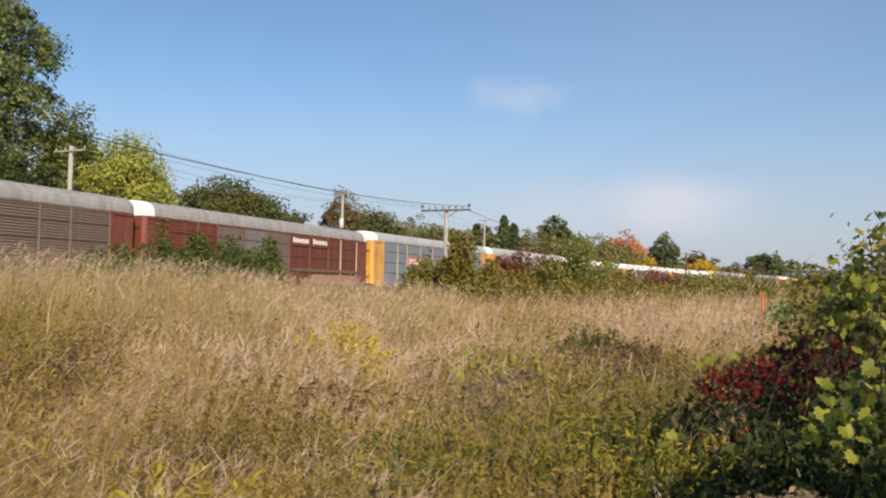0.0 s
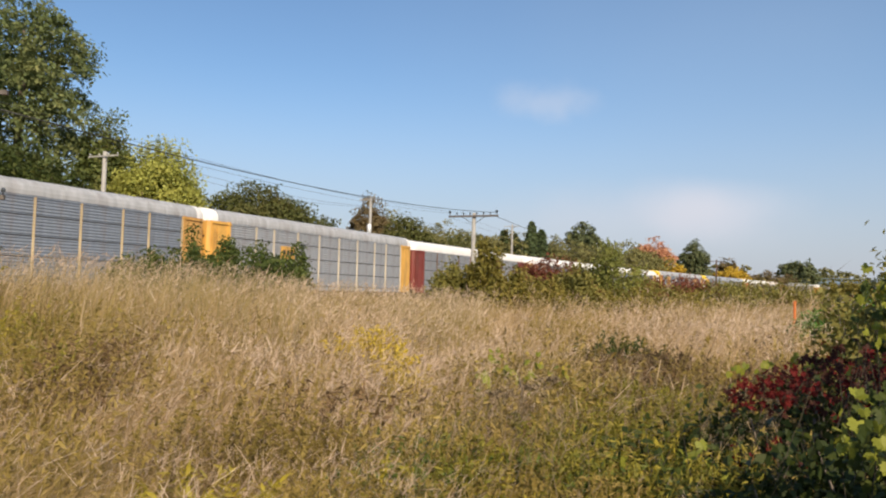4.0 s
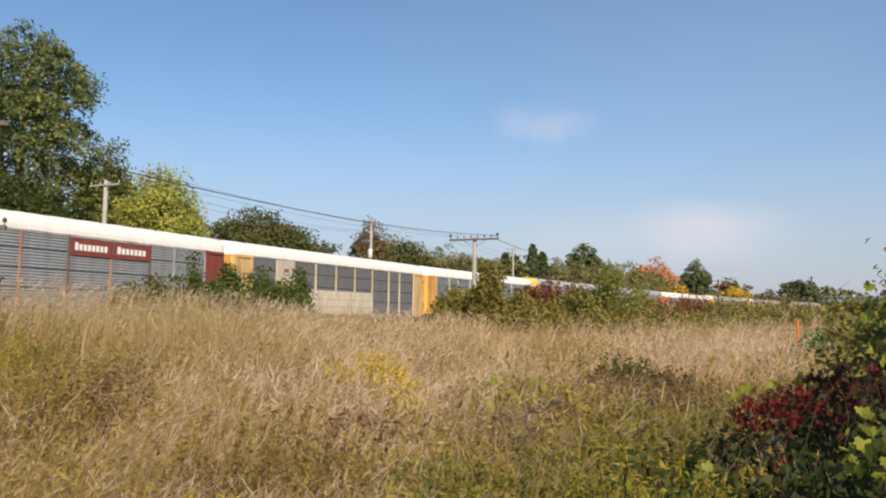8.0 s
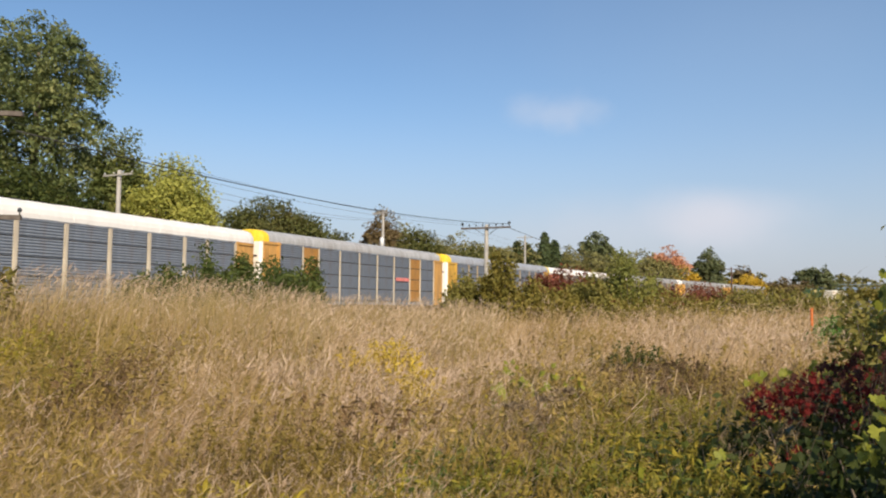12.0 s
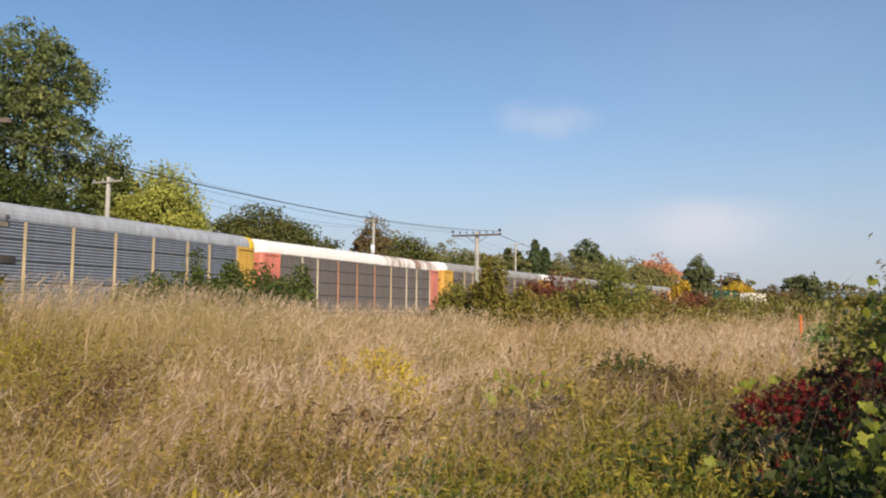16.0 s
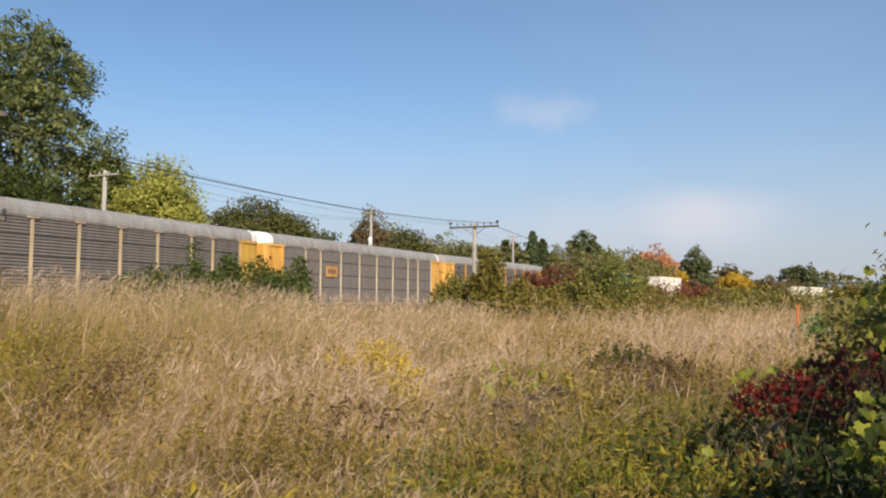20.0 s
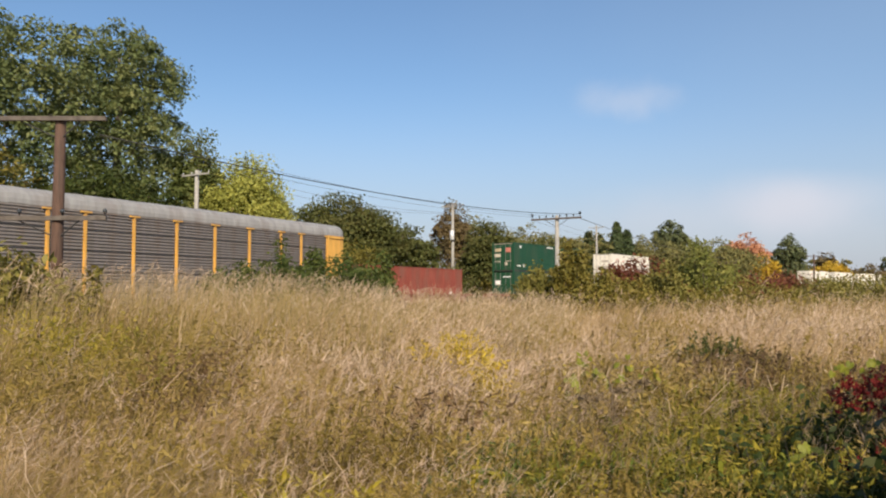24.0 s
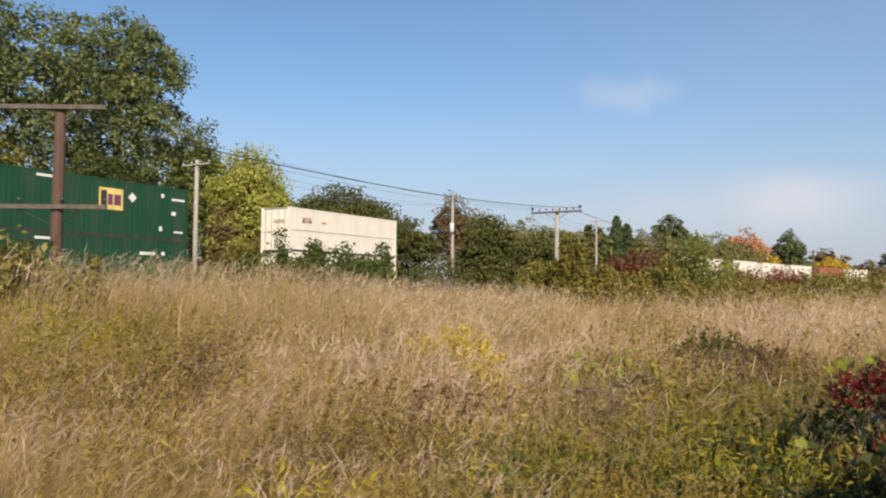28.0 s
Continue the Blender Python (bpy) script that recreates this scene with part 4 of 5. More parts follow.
weeds("brown_weeds", "withered brown weeds among the grass", dead_weed, -44, 38, 5, 24, 350, 0.8, 0.03, 24, 156, 0.3, 50)
weeds("goldenrod_plants", "goldenrod plants in yellow flower", goldenrod, -6.4, -4.4, 10.6, 12.4, 60, 1.0, 0.032, 36, 152, 0.2, 5, goldenrod, "flowers")
weeds("goldenrod_leaves", "yellow leafy goldenrod in the dry grass", goldenrod, -4.6, -2.6, 9.4, 10.8, 40, 0.9, 0.03, 36, 165, 0.15, 5, None, "flowers")
weeds("yellow_weeds", "yellowing weeds at the edge of the path", yellow_leaf, -24, 18, 4.6, 5.5, 260, 0.5, 0.03, 26, 153, 0.09, 16)
weeds("verge_weeds", "tangled green and yellow weeds at the field's side", weed_leaf, -46, -22, 7, 20, 800, 1.1, 0.024, 28, 158, 0.5, 40)
weeds("yellow_verge", "yellow-green weeds standing in the tall grass", yellow_leaf, -36, -22.5, 11, 20, 200, 1.2, 0.024, 30, 160, 0.35, 18)
weeds("verge_herbs", "fresh green weeds in the tall grass", herb_leaf, -34, -25, 9, 14, 110, 1.0, 0.028, 30, 166, 0.3, 8)
weeds("withered_patch", "dark brown withered weeds in the tall grass", dead_weed, -25.0, -22.6, 8.5, 11.0, 110, 1.0, 0.026, 30, 161, 0.2, 10)
weeds("hollow_brown", "withered brown weeds in a hollow of the field", dead_weed, 11, 21, 10, 13.5, 420, 0.66, 0.03, 26, 162, 0.25, 20)
weeds("hollow_bank", "dark withered weeds along the bank of a hollow", dark_weed, 11.5, 17.0, 12.5, 16.0, 380, 0.74, 0.028, 30, 168, 0.4, 18)
weeds("green_weeds", "fresh green leafy weeds at the edge of the path", herb_leaf, 0, 18.5, 4.2, 7.5, 1200, 0.6, 0.018, 40, 163, 0.16, 42)
weeds("green_tuft", "tuft of dark green leafy weeds by the path", tuft_leaf, -6.0, 1.0, 4.8, 6.2, 380, 0.52, 0.02, 44, 167, 0.15, 14)
weeds("green_clump", "clump of fresh green weeds by the path", tuft_leaf, 4.0, 17.0, 5.0, 6.8, 420, 0.56, 0.019, 44, 169, 0.14, 14)
weeds("hollow_weeds", "dark leafy weeds in a hollow of the field", shaded_oak_leaf, 10.8, 13.0, 14.6, 16.4, 80, 0.92, 0.035, 30, 157, 0.25, 7)

# ---- vines and creepers beside the path ----


def leaf_shape(points, fold=0.2):
    """One lobed leaf as a fan round its middle rib, base at the origin, tip along +y, about one unit long."""
    v = [(0, 0.12, 0.0), (0, 0.45, -0.05), (0, 0.95, -0.12)]
    right = [(x, y, fold * x - 0.1 * y * y) for x, y in points]
    left = [(-x, y, z) for x, y, z in right]
    v += right + left
    k = len(points)
    f = []
    for base, flip in ((3, False), (3 + k, True)):
        ring = [0] + [base + i for i in range(k)] + [2]
        for a, b in zip(ring, ring[1:]):
            f.append((1, b, a) if flip else (1, a, b))
    return v, f


GRAPE = ((0.28, -0.08), (0.5, 0.08), (0.42, 0.22), (0.56, 0.42), (0.36, 0.5), (0.38, 0.72), (0.16, 0.72))
OVAL = ((0.1, 0.1), (0.2, 0.3), (0.22, 0.5), (0.15, 0.75))


def leaf_data(name, shape, mat):
    v, f = leaf_shape(shape)
    return mesh_from(name, v, f, mat)


def creeper_leaf(mat):
    """Five oval leaflets spread like fingers."""
    v, f = leaf_shape(OVAL, 0.15)
    vs, fs = [], []
    for q, s in ((0, 1.0), (0.75, 0.9), (-0.75, 0.9), (1.6, 0.7), (-1.6, 0.7)):
        n = len(vs)
        c, d = math.cos(q), math.sin(q)
        vs += [((x * c + y * d) * s * 0.6, (y * c - x * d) * s * 0.6, z * s - abs(q) * 0.05) for x, y, z in v]
        fs += [tuple(n + i for i in t) for t in f]
    return mesh_from("leaf", vs, fs, mat)


def leafy_mound(name, label, meshes, spots, seed, size, stems=16, face=0.6):
    """A sprawling plant: spots are (turn, dist, low, high, count); each large leaf is a part of its own, on trailing stems."""
    rng = rng_of(seed)
    mid = polar(spots[0][0], spots[0][1])
    ob = thing(name, (mid.x, mid.y, ground_z(mid.x, mid.y)), 0, label, "vine")
    for turn, dist, low, high, count, spread in spots:
        p = polar(turn, dist) - mid
        for i in range(stems):
            q = rng.uniform(0, 6.28)
            r = spread * rng.uniform(0.2, 1.0)
            top = Vector((p.x + math.cos(q) * r, p.y + math.sin(q) * r, rng.uniform(0.6, 1.0) * high))
            foot = Vector((p.x + math.cos(q) * r * 0.4, p.y + math.sin(q) * r * 0.4, -0.05))
            bend = foot.lerp(top, 0.55) + Vector((rng.normal() * 0.12, rng.normal() * 0.12, 0.15))
            part("stem", Build().tube([foot, bend, top], [0.004, 0.003, 0.0015], 5).mesh("stem", vine_stem, True), ob)
        for i in range(count):
            q, r = rng.uniform(0, 6.28), spread * math.sqrt(rng.uniform(0, 1))
            h = low + (high - low) * rng.uniform(0, 1) ** 0.7 * (1 - 0.35 * (r / spread) ** 2)
            leaf = part("leaf", meshes[rng.integers(0, len(meshes))], ob)
            s = size * rng.uniform(0.6, 1.25)
            tilt = rng.normal(face, 0.65)
            # blades hang with their faces towards the light
            leaf.matrix_basis = Matrix.LocRotScale((p.x + math.cos(q) * r, p.y + math.sin(q) * r, h), Euler((math.pi + tilt + 0.9, rng.normal() * 0.6, rng.normal() * 1.0 - radians(turn) * 0.5)), (s, s, s))
    return ob


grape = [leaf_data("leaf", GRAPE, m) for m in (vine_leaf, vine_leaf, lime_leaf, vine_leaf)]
red_leaf = [creeper_leaf(m) for m in (creeper_red, creeper_red, creeper_dark)]
dark_red_leaf = [creeper_leaf(m) for m in (creeper_dark, creeper_dark, creeper_dark, creeper_red)]
lime = [leaf_data("leaf", GRAPE, lime_leaf), leaf_data("leaf", OVAL, yellow_leaf)]
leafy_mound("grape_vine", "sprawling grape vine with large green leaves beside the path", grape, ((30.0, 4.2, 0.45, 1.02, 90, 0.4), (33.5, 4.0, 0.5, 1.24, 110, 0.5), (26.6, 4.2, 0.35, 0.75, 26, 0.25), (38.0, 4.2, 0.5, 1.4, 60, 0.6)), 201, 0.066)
leafy_mound("climbing_vine", "grape vine climbing over a bush, leaves coloured yellow-green as if lit", [grape[0], grape[2], lime[0]], ((33.6, 5.6, 0.9, 2.05, 120, 0.42), (28.7, 5.8, 1.45, 1.88, 12, 0.12), (30.2, 5.7, 1.3, 2.1, 44, 0.24), (31.6, 5.6, 1.4, 2.3, 44, 0.24), (38.4, 5.4, 0.8, 2.4, 80, 0.6)), 202, 0.075, 7)
leafy_mound("red_creeper", "creeper with bright red five-fingered leaves", red_leaf, ((22.0, 5.9, 0.86, 1.16, 120, 0.24), (23.8, 5.9, 0.95, 1.24, 90, 0.22), (22.6, 5.5, 0.45, 0.8, 40, 0.3)), 203, 0.066, 8)
leafy_mound("dark_creeper", "creeper with dull maroon leaves over a bush", dark_red_leaf, ((27.4, 6.4, 0.85, 1.42, 150, 0.42), (30.2, 6.6, 0.9, 1.3, 70, 0.5), (25.6, 6.9, 0.9, 1.25, 60, 0.35)), 204, 0.085, 8)
leafy_mound("yellow_vine", "small vine with yellow-green leaves in the weeds", lime, ((16.4, 5.4, 0.4, 0.78, 26, 0.3), (18.8, 5.2, 0.35, 0.75, 12, 0.25)), 205, 0.085, 5)
leafy_mound("yellow_vine", "vine with yellow-green leaves lying over dry grass", lime, ((5.0, 10.2, 0.6, 1.0, 34, 0.5), (6.6, 9.2, 0.5, 0.85, 30, 0.5), (4.6, 9.0, 0.5, 0.8, 20, 0.45), (8.4, 9.8, 0.6, 0.85, 14, 0.4)), 206, 0.085, 5)
leafy_mound("green_vine", "pale green vine at the field's edge", [grape[2]], ((22.8, 9.0, 0.7, 1.05, 18, 0.5), (25.2, 9.4, 0.8, 1.1, 20, 0.5)), 207, 0.09, 6)
# sunlit leaves imitated by a brighter colour over the dark vine leaves
leafy_mound("sun_tinted_vine", "vine leaves above the dark vines, coloured yellow-green as if sunlit", lime[:1] + grape[:1], ((29.4, 3.9, 1.0, 1.26, 30, 0.22), (31.6, 3.7, 1.05, 1.38, 60, 0.34), (24.2, 4.5, 0.76, 0.98, 7, 0.14), (27.4, 4.0, 0.85, 1.06, 10, 0.14), (18.6, 5.0, 0.5, 0.82, 10, 0.2), (15.2, 5.4, 0.45, 0.8, 12, 0.22)), 208, 0.062, 3)
# undergrowth whose dark colour gives the shade below the vines
shrub("dark_undergrowth", 27.0, 4.9, 0.9, 1.3, baked_shade_leaf, 0.05, 2600, "dark green undergrowth below the vines", 210, 16, 1.0, category="undergrowth")
shrub("dark_undergrowth", 33.0, 4.8, 1.2, 1.6, baked_shade_leaf, 0.05, 2600, "dark green undergrowth below the vines", 211, 16, 1.0, category="undergrowth")
shrub("dark_undergrowth", 21.5, 4.6, 0.72, 1.2, baked_shade_leaf, 0.04, 2200, "dark green weeds below the creeper", 212, 16, 0.9, category="undergrowth")
shrub("dark_undergrowth", 18.4, 6.2, 0.85, 1.3, baked_shade_leaf, 0.045, 2000, "dark leafy weeds beside the creeper", 213, 16, 1.0, category="undergrowth")

shrub("dark_undergrowth", 19.8, 5.2, 0.62, 0.9, baked_shade_leaf, 0.035, 1800, "weeds by the creeper with shade put into their leaf colour", 216, 16, 0.8, category="undergrowth")
shrub("dark_undergrowth", 25.0, 6.7, 1.15, 1.5, baked_shade_leaf, 0.045, 2600, "dark leafy weeds behind the creeper", 214, 16, 0.8, category="undergrowth")
shrub("dark_undergrowth", 29.5, 7.0, 1.35, 1.7, baked_shade_leaf, 0.045, 2600, "dark leafy bush under the creeper", 215, 16, 0.9, category="undergrowth")

# ---- broken reed stalks, seed heads, the marker post ----


def reed(turn, dist, height, lean, seed):
    rng = rng_of(seed)
    p = polar(turn, dist)
    ob = thing("dry_reed", (p.x, p.y, ground_z(p.x, p.y)), rng.uniform(-40, 40), "pale broken reed stalk standing in the grass", "reed", "broken reeds in the field")
    part("stalk", Build().tube([(0, 0, 0), (lean * 0.4, 0, height * 0.6), (lean, 0, height)], [0.012, 0.01, 0.005], 6).mesh("stalk", pale_straw, True), ob)
    b = Build()
    for k in range(3):
        z, s = height * rng.uniform(0.35, 0.9), rng.choice((-1, 1))
        a = (lean * z / height, 0, z)
        b.v += [a, (a[0] + s * 0.09, 0.012, z + 0.06), (a[0] + s * 0.2, 0, z - 0.12), (a[0] + s * 0.09, -0.012, z + 0.05)]
        n = len(b.v) - 4
        b.f.append((n, n + 1, n + 2, n + 3))
    part("foliage", b.mesh("foliage", pale_straw), ob)


for i, (turn, dist, h, lean) in enumerate(((12.7, 9.8, 1.2, 0.04), (13.0, 9.6, 0.95, -0.1), (13.4, 10.0, 1.25, 0.02), (13.9, 9.9, 0.9, 0.12), (14.6, 10.3, 1.1, -0.05), (15.0, 10.0, 1.2, 0.08), (16.7, 10.2, 1.1, 0.1), (17.0, 10.0, 1.25, -0.12), (17.4, 10.4, 1.0, 0.06), (20.4, 10.3, 1.15, -0.06), (20.9, 10.5, 1.1, 0.05), (12.2, 10.6, 1.3, 0.25))):
    reed(turn, dist, h * (0.5, 0.72, 0.62, 0.56)[i % 4], lean * 1.3, 230 + i)


def seed_plant(turn, dist, height, seed):
    rng = rng_of(seed)
    p = polar(turn, dist)
    ob = thing("seed_plant", (p.x, p.y, ground_z(p.x, p.y)), 0, "withered weed with a flat brown seed head", "weed", "withered weeds beside the path")
    b = Build().tube([(0, 0, 0), (0.02, 0, height * 0.6), (0, 0, height)], [0.006, 0.005, 0.004], 5)
    for i in range(9):
        q, r = rng.uniform(0, 6.28), rng.uniform(0.03, 0.12)
        tip = (math.cos(q) * r, math.sin(q) * r, height + 0.05 - r * 0.2)
        b.tube([(0, 0, height - 0.1), tip], [0.003, 0.002], 4)
        c = np.array(tip) + rng.normal(size=(22, 3)) * (0.022, 0.022, 0.012)
        tagged(part("seed_head", quads_mesh("seed_head", leaf_quads(rng, c, np.tile((0, 0, 1.0), (len(c), 1)), 0.022), seed_brown), ob), kind="stuff")
    part("stem", b.mesh("stem", straw), ob)


for i, (turn, dist, h) in enumerate(((24.2, 3.5, 0.74), (25.6, 3.4, 0.7), (26.8, 3.6, 0.76), (22.8, 3.3, 0.62), (7.0, 6.5, 0.85), (8.0, 6.8, 0.88), (4.5, 6.4, 0.8))):
    seed_plant(turn, dist, h, 250 + i)

p = polar(24.1, 28.0)
marker = thing("marker_post", (p.x, p.y, ground_z(p.x, p.y)), -24, "thin orange plastic marker post at the field's edge", "post")
orange_plastic = material("orange_plastic", ((0.55, 0.13, 0.03), (0.65, 0.2, 0.05)), 0.5, grain_scale=3)
part("stake", Build().chamfer(-0.04, 0.04, -0.03, 0.03, -0.2, 1.56, 0.02).mesh("stake", orange_plastic), marker)
part("cap", Build().chamfer(-0.05, 0.05, -0.04, 0.04, 1.54, 1.62, 0.02).mesh("cap", orange_plastic), marker)

# ---- a bridge far off ----
p = polar(26.9, 300)
blue_steel = material("blue_steel", ((0.16, 0.24, 0.34), (0.24, 0.33, 0.44)), 0.6, grain_scale=0.6)
bridge = thing("far_bridge", (p.x, p.y, 0), -26.9, "blue-grey steel road bridge in the distance", "bridge")
part("deck", Build().box(-14, 14, -3, 3, 7.6, 8.6).mesh("deck", blue_steel), bridge)
part("railing", Build().box(-14, 14, -3.05, -2.9, 9.4, 9.55).mesh("railing", blue_steel), bridge)
for x in (-12, -6, 0, 6, 12):
    part("railing_post", Build().box(x - 0.12, x + 0.12, -3.05, -2.9, 8.6, 9.4).mesh("railing_post", blue_steel), bridge)
for x in (-8, 8):
    part("pier", Build().chamfer(x - 0.9, x + 0.9, -2.5, 2.5, -1.0, 7.6, 0.3).mesh("pier", blue_steel), bridge)

# added bush, never in view beyond the right edge, to shade the vines
q = Vector((3.2, 0.85, 0))
shrub("unseen_shade_bush", math.degrees(math.atan2(q.x, q.y)), q.length, 2.8, 2.1, bush_leaf, 0.11, 10000, "unseen bush added to shade the vines beside the path", 240, 14, 1.9)

# ---- the train ----
PITCH, FIRST_JOINT = 27.86, 36.2              # length of a car over its couplings, first joint along the track at the start
START_SPEED, GAIN = 13.13, 0.01905            # the train's way in t seconds: START_SPEED t + GAIN t squared


def steel(name, c, amount=0.35, **more):
    return paint(name, c, amount=amount, **more)


PAINT = {
    "grey": steel("grey_panel", (0.33, 0.35, 0.38)), "blue_grey": steel("blue_grey_panel", (0.22, 0.255, 0.31)), "dull_grey": steel("dull_grey_panel", (0.22, 0.2, 0.19), 0.5),
    "brown_grey": steel("brown_grey_panel", (0.2, 0.15, 0.12), 0.6), "rust_red": steel("rust_red_paint", (0.17, 0.05, 0.03), 0.55), "maroon": steel("maroon_paint", (0.2, 0.045, 0.035), 0.3), "umber": steel("umber_paint", (0.16, 0.1, 0.08), 0.4),
    "yellow": steel("yellow_paint", (0.68, 0.38, 0.085), 0.3), "orange": steel("orange_paint", (0.56, 0.31, 0.09), 0.35), "tan": steel("tan_paint", (0.52, 0.42, 0.27), 0.35), "bright_yellow": steel("bright_yellow_paint", (0.8, 0.56, 0.03), 0.1),
    "cream": steel("cream_paint", (0.56, 0.5, 0.4), 0.3), "white": steel("white_paint", (0.82, 0.81, 0.79), 0.05, spread=0.04),
    "roof_grey": steel("grey_roof", (0.31, 0.31, 0.31), 0.25), "roof_light": steel("light_grey_roof", (0.41, 0.42, 0.435), 0.2), "roof_blue": steel("bluish_roof", (0.34, 0.37, 0.42), 0.2),
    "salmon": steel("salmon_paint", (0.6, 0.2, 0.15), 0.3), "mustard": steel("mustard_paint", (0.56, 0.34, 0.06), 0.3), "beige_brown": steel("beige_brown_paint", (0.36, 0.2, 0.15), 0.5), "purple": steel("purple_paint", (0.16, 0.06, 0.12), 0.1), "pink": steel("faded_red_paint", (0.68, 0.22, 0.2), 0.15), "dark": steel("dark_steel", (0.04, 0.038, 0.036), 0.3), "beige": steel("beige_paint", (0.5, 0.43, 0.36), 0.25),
    "rusted_white": material("rusted_white_paint", ((0.2, 0.09, 0.05), (0.74, 0.71, 0.68), (0.8, 0.78, 0.76)), 0.6, grain_scale=0.9, stain=(0.22, 0.1, 0.06), stain_scale=0.7, stain_amount=0.85, stretch=(1.3, 0.3, 0.4)),
    "ochre": steel("ochre_paint", (0.56, 0.38, 0.17), 0.35), "slate": steel("slate_panel", (0.2, 0.205, 0.22), 0.35), "rust_tan": steel("rusty_tan_paint", (0.42, 0.22, 0.14), 0.5), "label_yellow": steel("label_yellow_paint", (0.78, 0.6, 0.2), 0.1), "box_white": steel("cream_white_paint", (0.8, 0.765, 0.68), 0.08, spread=0.04), "green": steel("green_paint", (0.009, 0.062, 0.028), 0.12, spread=0.06), "box_red": steel("red_container_paint", (0.27, 0.062, 0.04), 0.45), "well_red": steel("well_red_paint", (0.2, 0.06, 0.045), 0.4), "box_brown": steel("brown_container_paint", (0.34, 0.12, 0.06), 0.35),
}
MESHES = {}


def shared(key, make):
    if key not in MESHES:
        MESHES[key] = make()
    return MESHES[key]


BODY, END, FLOOR = 26.7, 1.85, 0.78
HALF = BODY / 2
POSTS = (-11.6, -8.9, -6.95, -4.15, -1.38, 1.38, 4.15, 6.95, 8.9, 11.6)
BAYS = len(POSTS) - 1


def roof_line(eave, rise):
    """Half-rounded roof from one eave over the ridge to the other: (y, z)."""
    half = [(-1.56, eave - 0.04)] + [(-y, eave + rise * k) for y, k in ((1.56, 0.2), (1.5, 0.47), (1.34, 0.7), (1.0, 0.88), (0.5, 0.97))]
    return half + [(0, eave + rise)] + [(-y, z) for y, z in half[::-1]]


def panel_mesh(mat, wide, tall, deep):
    """One side sheet of a bay, pressed into ribs along the car, its foot at z = 0."""
    ribs, prof = 6, [(-1.445, 0.0)]
    for k in range(ribs):
        a, c = tall * k / ribs, tall / ribs
        prof += [(-1.5 + deep, a), (-1.5 + deep, a + c * 0.32), (-1.525, a + c * 0.46), (-1.525, a + c * 0.86)]
    prof += [(-1.5 + deep, tall), (-1.445, tall)]
    return Build().extrude(prof, -wide / 2 + 0.03, wide / 2 - 0.03).mesh("side_panel", mat)


def roof_mesh(mat, eave, rise, start=0.0, stop=1.0):
    """Ribbed roof sheets over the part of the car from start to stop."""
    line = roof_line(eave, rise)
    b, n, m = Build(), int(26 * (stop - start) + 0.5), len(line)
    x0, x1 = (-HALF + 0.55 + (BODY - 1.1) * k for k in (start, stop))
    rings = 0
    for i in range(n):
        k = 1.0 if i % 2 else 1.006
        for x in (i, i + 1):
            b.v += [(x0 + (x1 - x0) * x / n, y * k, z + (k - 1) * 2.2) for y, z in line]
            rings += 1
    b.f = [(r * m + i, (r + 1) * m + i, (r + 1) * m + i + 1, r * m + i + 1) for r in range(rings - 1) for i in range(m - 1)]
    b.f += [tuple(range(m)), tuple(range((rings - 1) * m, rings * m))]
    return b.mesh("roof", mat)


def cap_mesh(mat, eave, rise):
    """The rounded end of the roof over the doors; drawn for the leading end."""
    line = roof_line(eave, rise)
    b, rings = Build(), []
    for x, k, drop in ((-HALF + 0.56, 1.01, 0.0), (-HALF + 0.1, 1.01, 0.0), (-HALF - 0.05, 0.97, 0.06), (-HALF - 0.17, 0.88, 0.22)):
        rings.append(len(b.v))
        b.v += [(x, y * k, eave - 0.04 + (z - eave + 0.04) * (1 - drop * 1.3)) for y, z in line]
    m = len(line)
    for a, c in zip(rings, rings[1:]):
        b.f += [(a + i, a + i + 1, c + i + 1, c + i) for i in range(m - 1)]
    b.f.append(tuple(range(rings[-1], rings[-1] + m)))
    return b.mesh("roof_end", mat, True)


def truck_meshes():
    side = Build().box(-1.2, 1.2, -0.06, 0.06, 0.42, 0.62).box(-1.35, -0.85, -0.08, 0.08, 0.3, 0.62).box(0.85, 1.35, -0.08, 0.08, 0.3, 0.62).box(-0.4, 0.4, -0.08, 0.08, 0.25, 0.7).mesh("side_frame", PAINT["dark"])
    wheel = Build().tube([(0, -0.065, 0), (0, 0.065, 0)], [0.42, 0.42], 20).mesh("wheel", rail_steel)
    return side, wheel


def add_truck(car, x):
    side, wheel = shared("truck", truck_meshes)
    truck = part("truck", shared("bolster", lambda: Build().box(-0.25, 0.25, -1.05, 1.05, 0.4, 0.75).mesh("truck", PAINT["dark"])), car, "dark steel truck")
    truck.location.x = x
    for y in (-1.02, 1.02):
        ob = part("side_frame", side, truck)
        ob.location.y = y
    for dx in (-0.89, 0.89):
        for y in (-0.75, 0.75):
            ob = part("wheel", wheel, truck)
            ob.location = (dx, y, 0.42)


def sign(car, x0, x1, z0, z1, mat, bars=(), y=-1.6, label="", name="sign"):
    """A flat plate on the near side with plain bars for its lettering: (x, z, width, height, paint) in parts of the plate."""
    plate = part(name, Build().box(x0, x1, y - 0.02, y + 0.02, z0, z1).mesh(name, PAINT[mat]), car, label)
    for bx, bz, bw, bh, c in bars:
        cx, cz = x0 + (x1 - x0) * bx, z0 + (z1 - z0) * bz
        part("lettering_bar", Build().box(cx, cx + (x1 - x0) * bw, y - 0.03, y - 0.021, cz, cz + (z1 - z0) * bh).mesh("lettering_bar", PAINT[c]), plate)


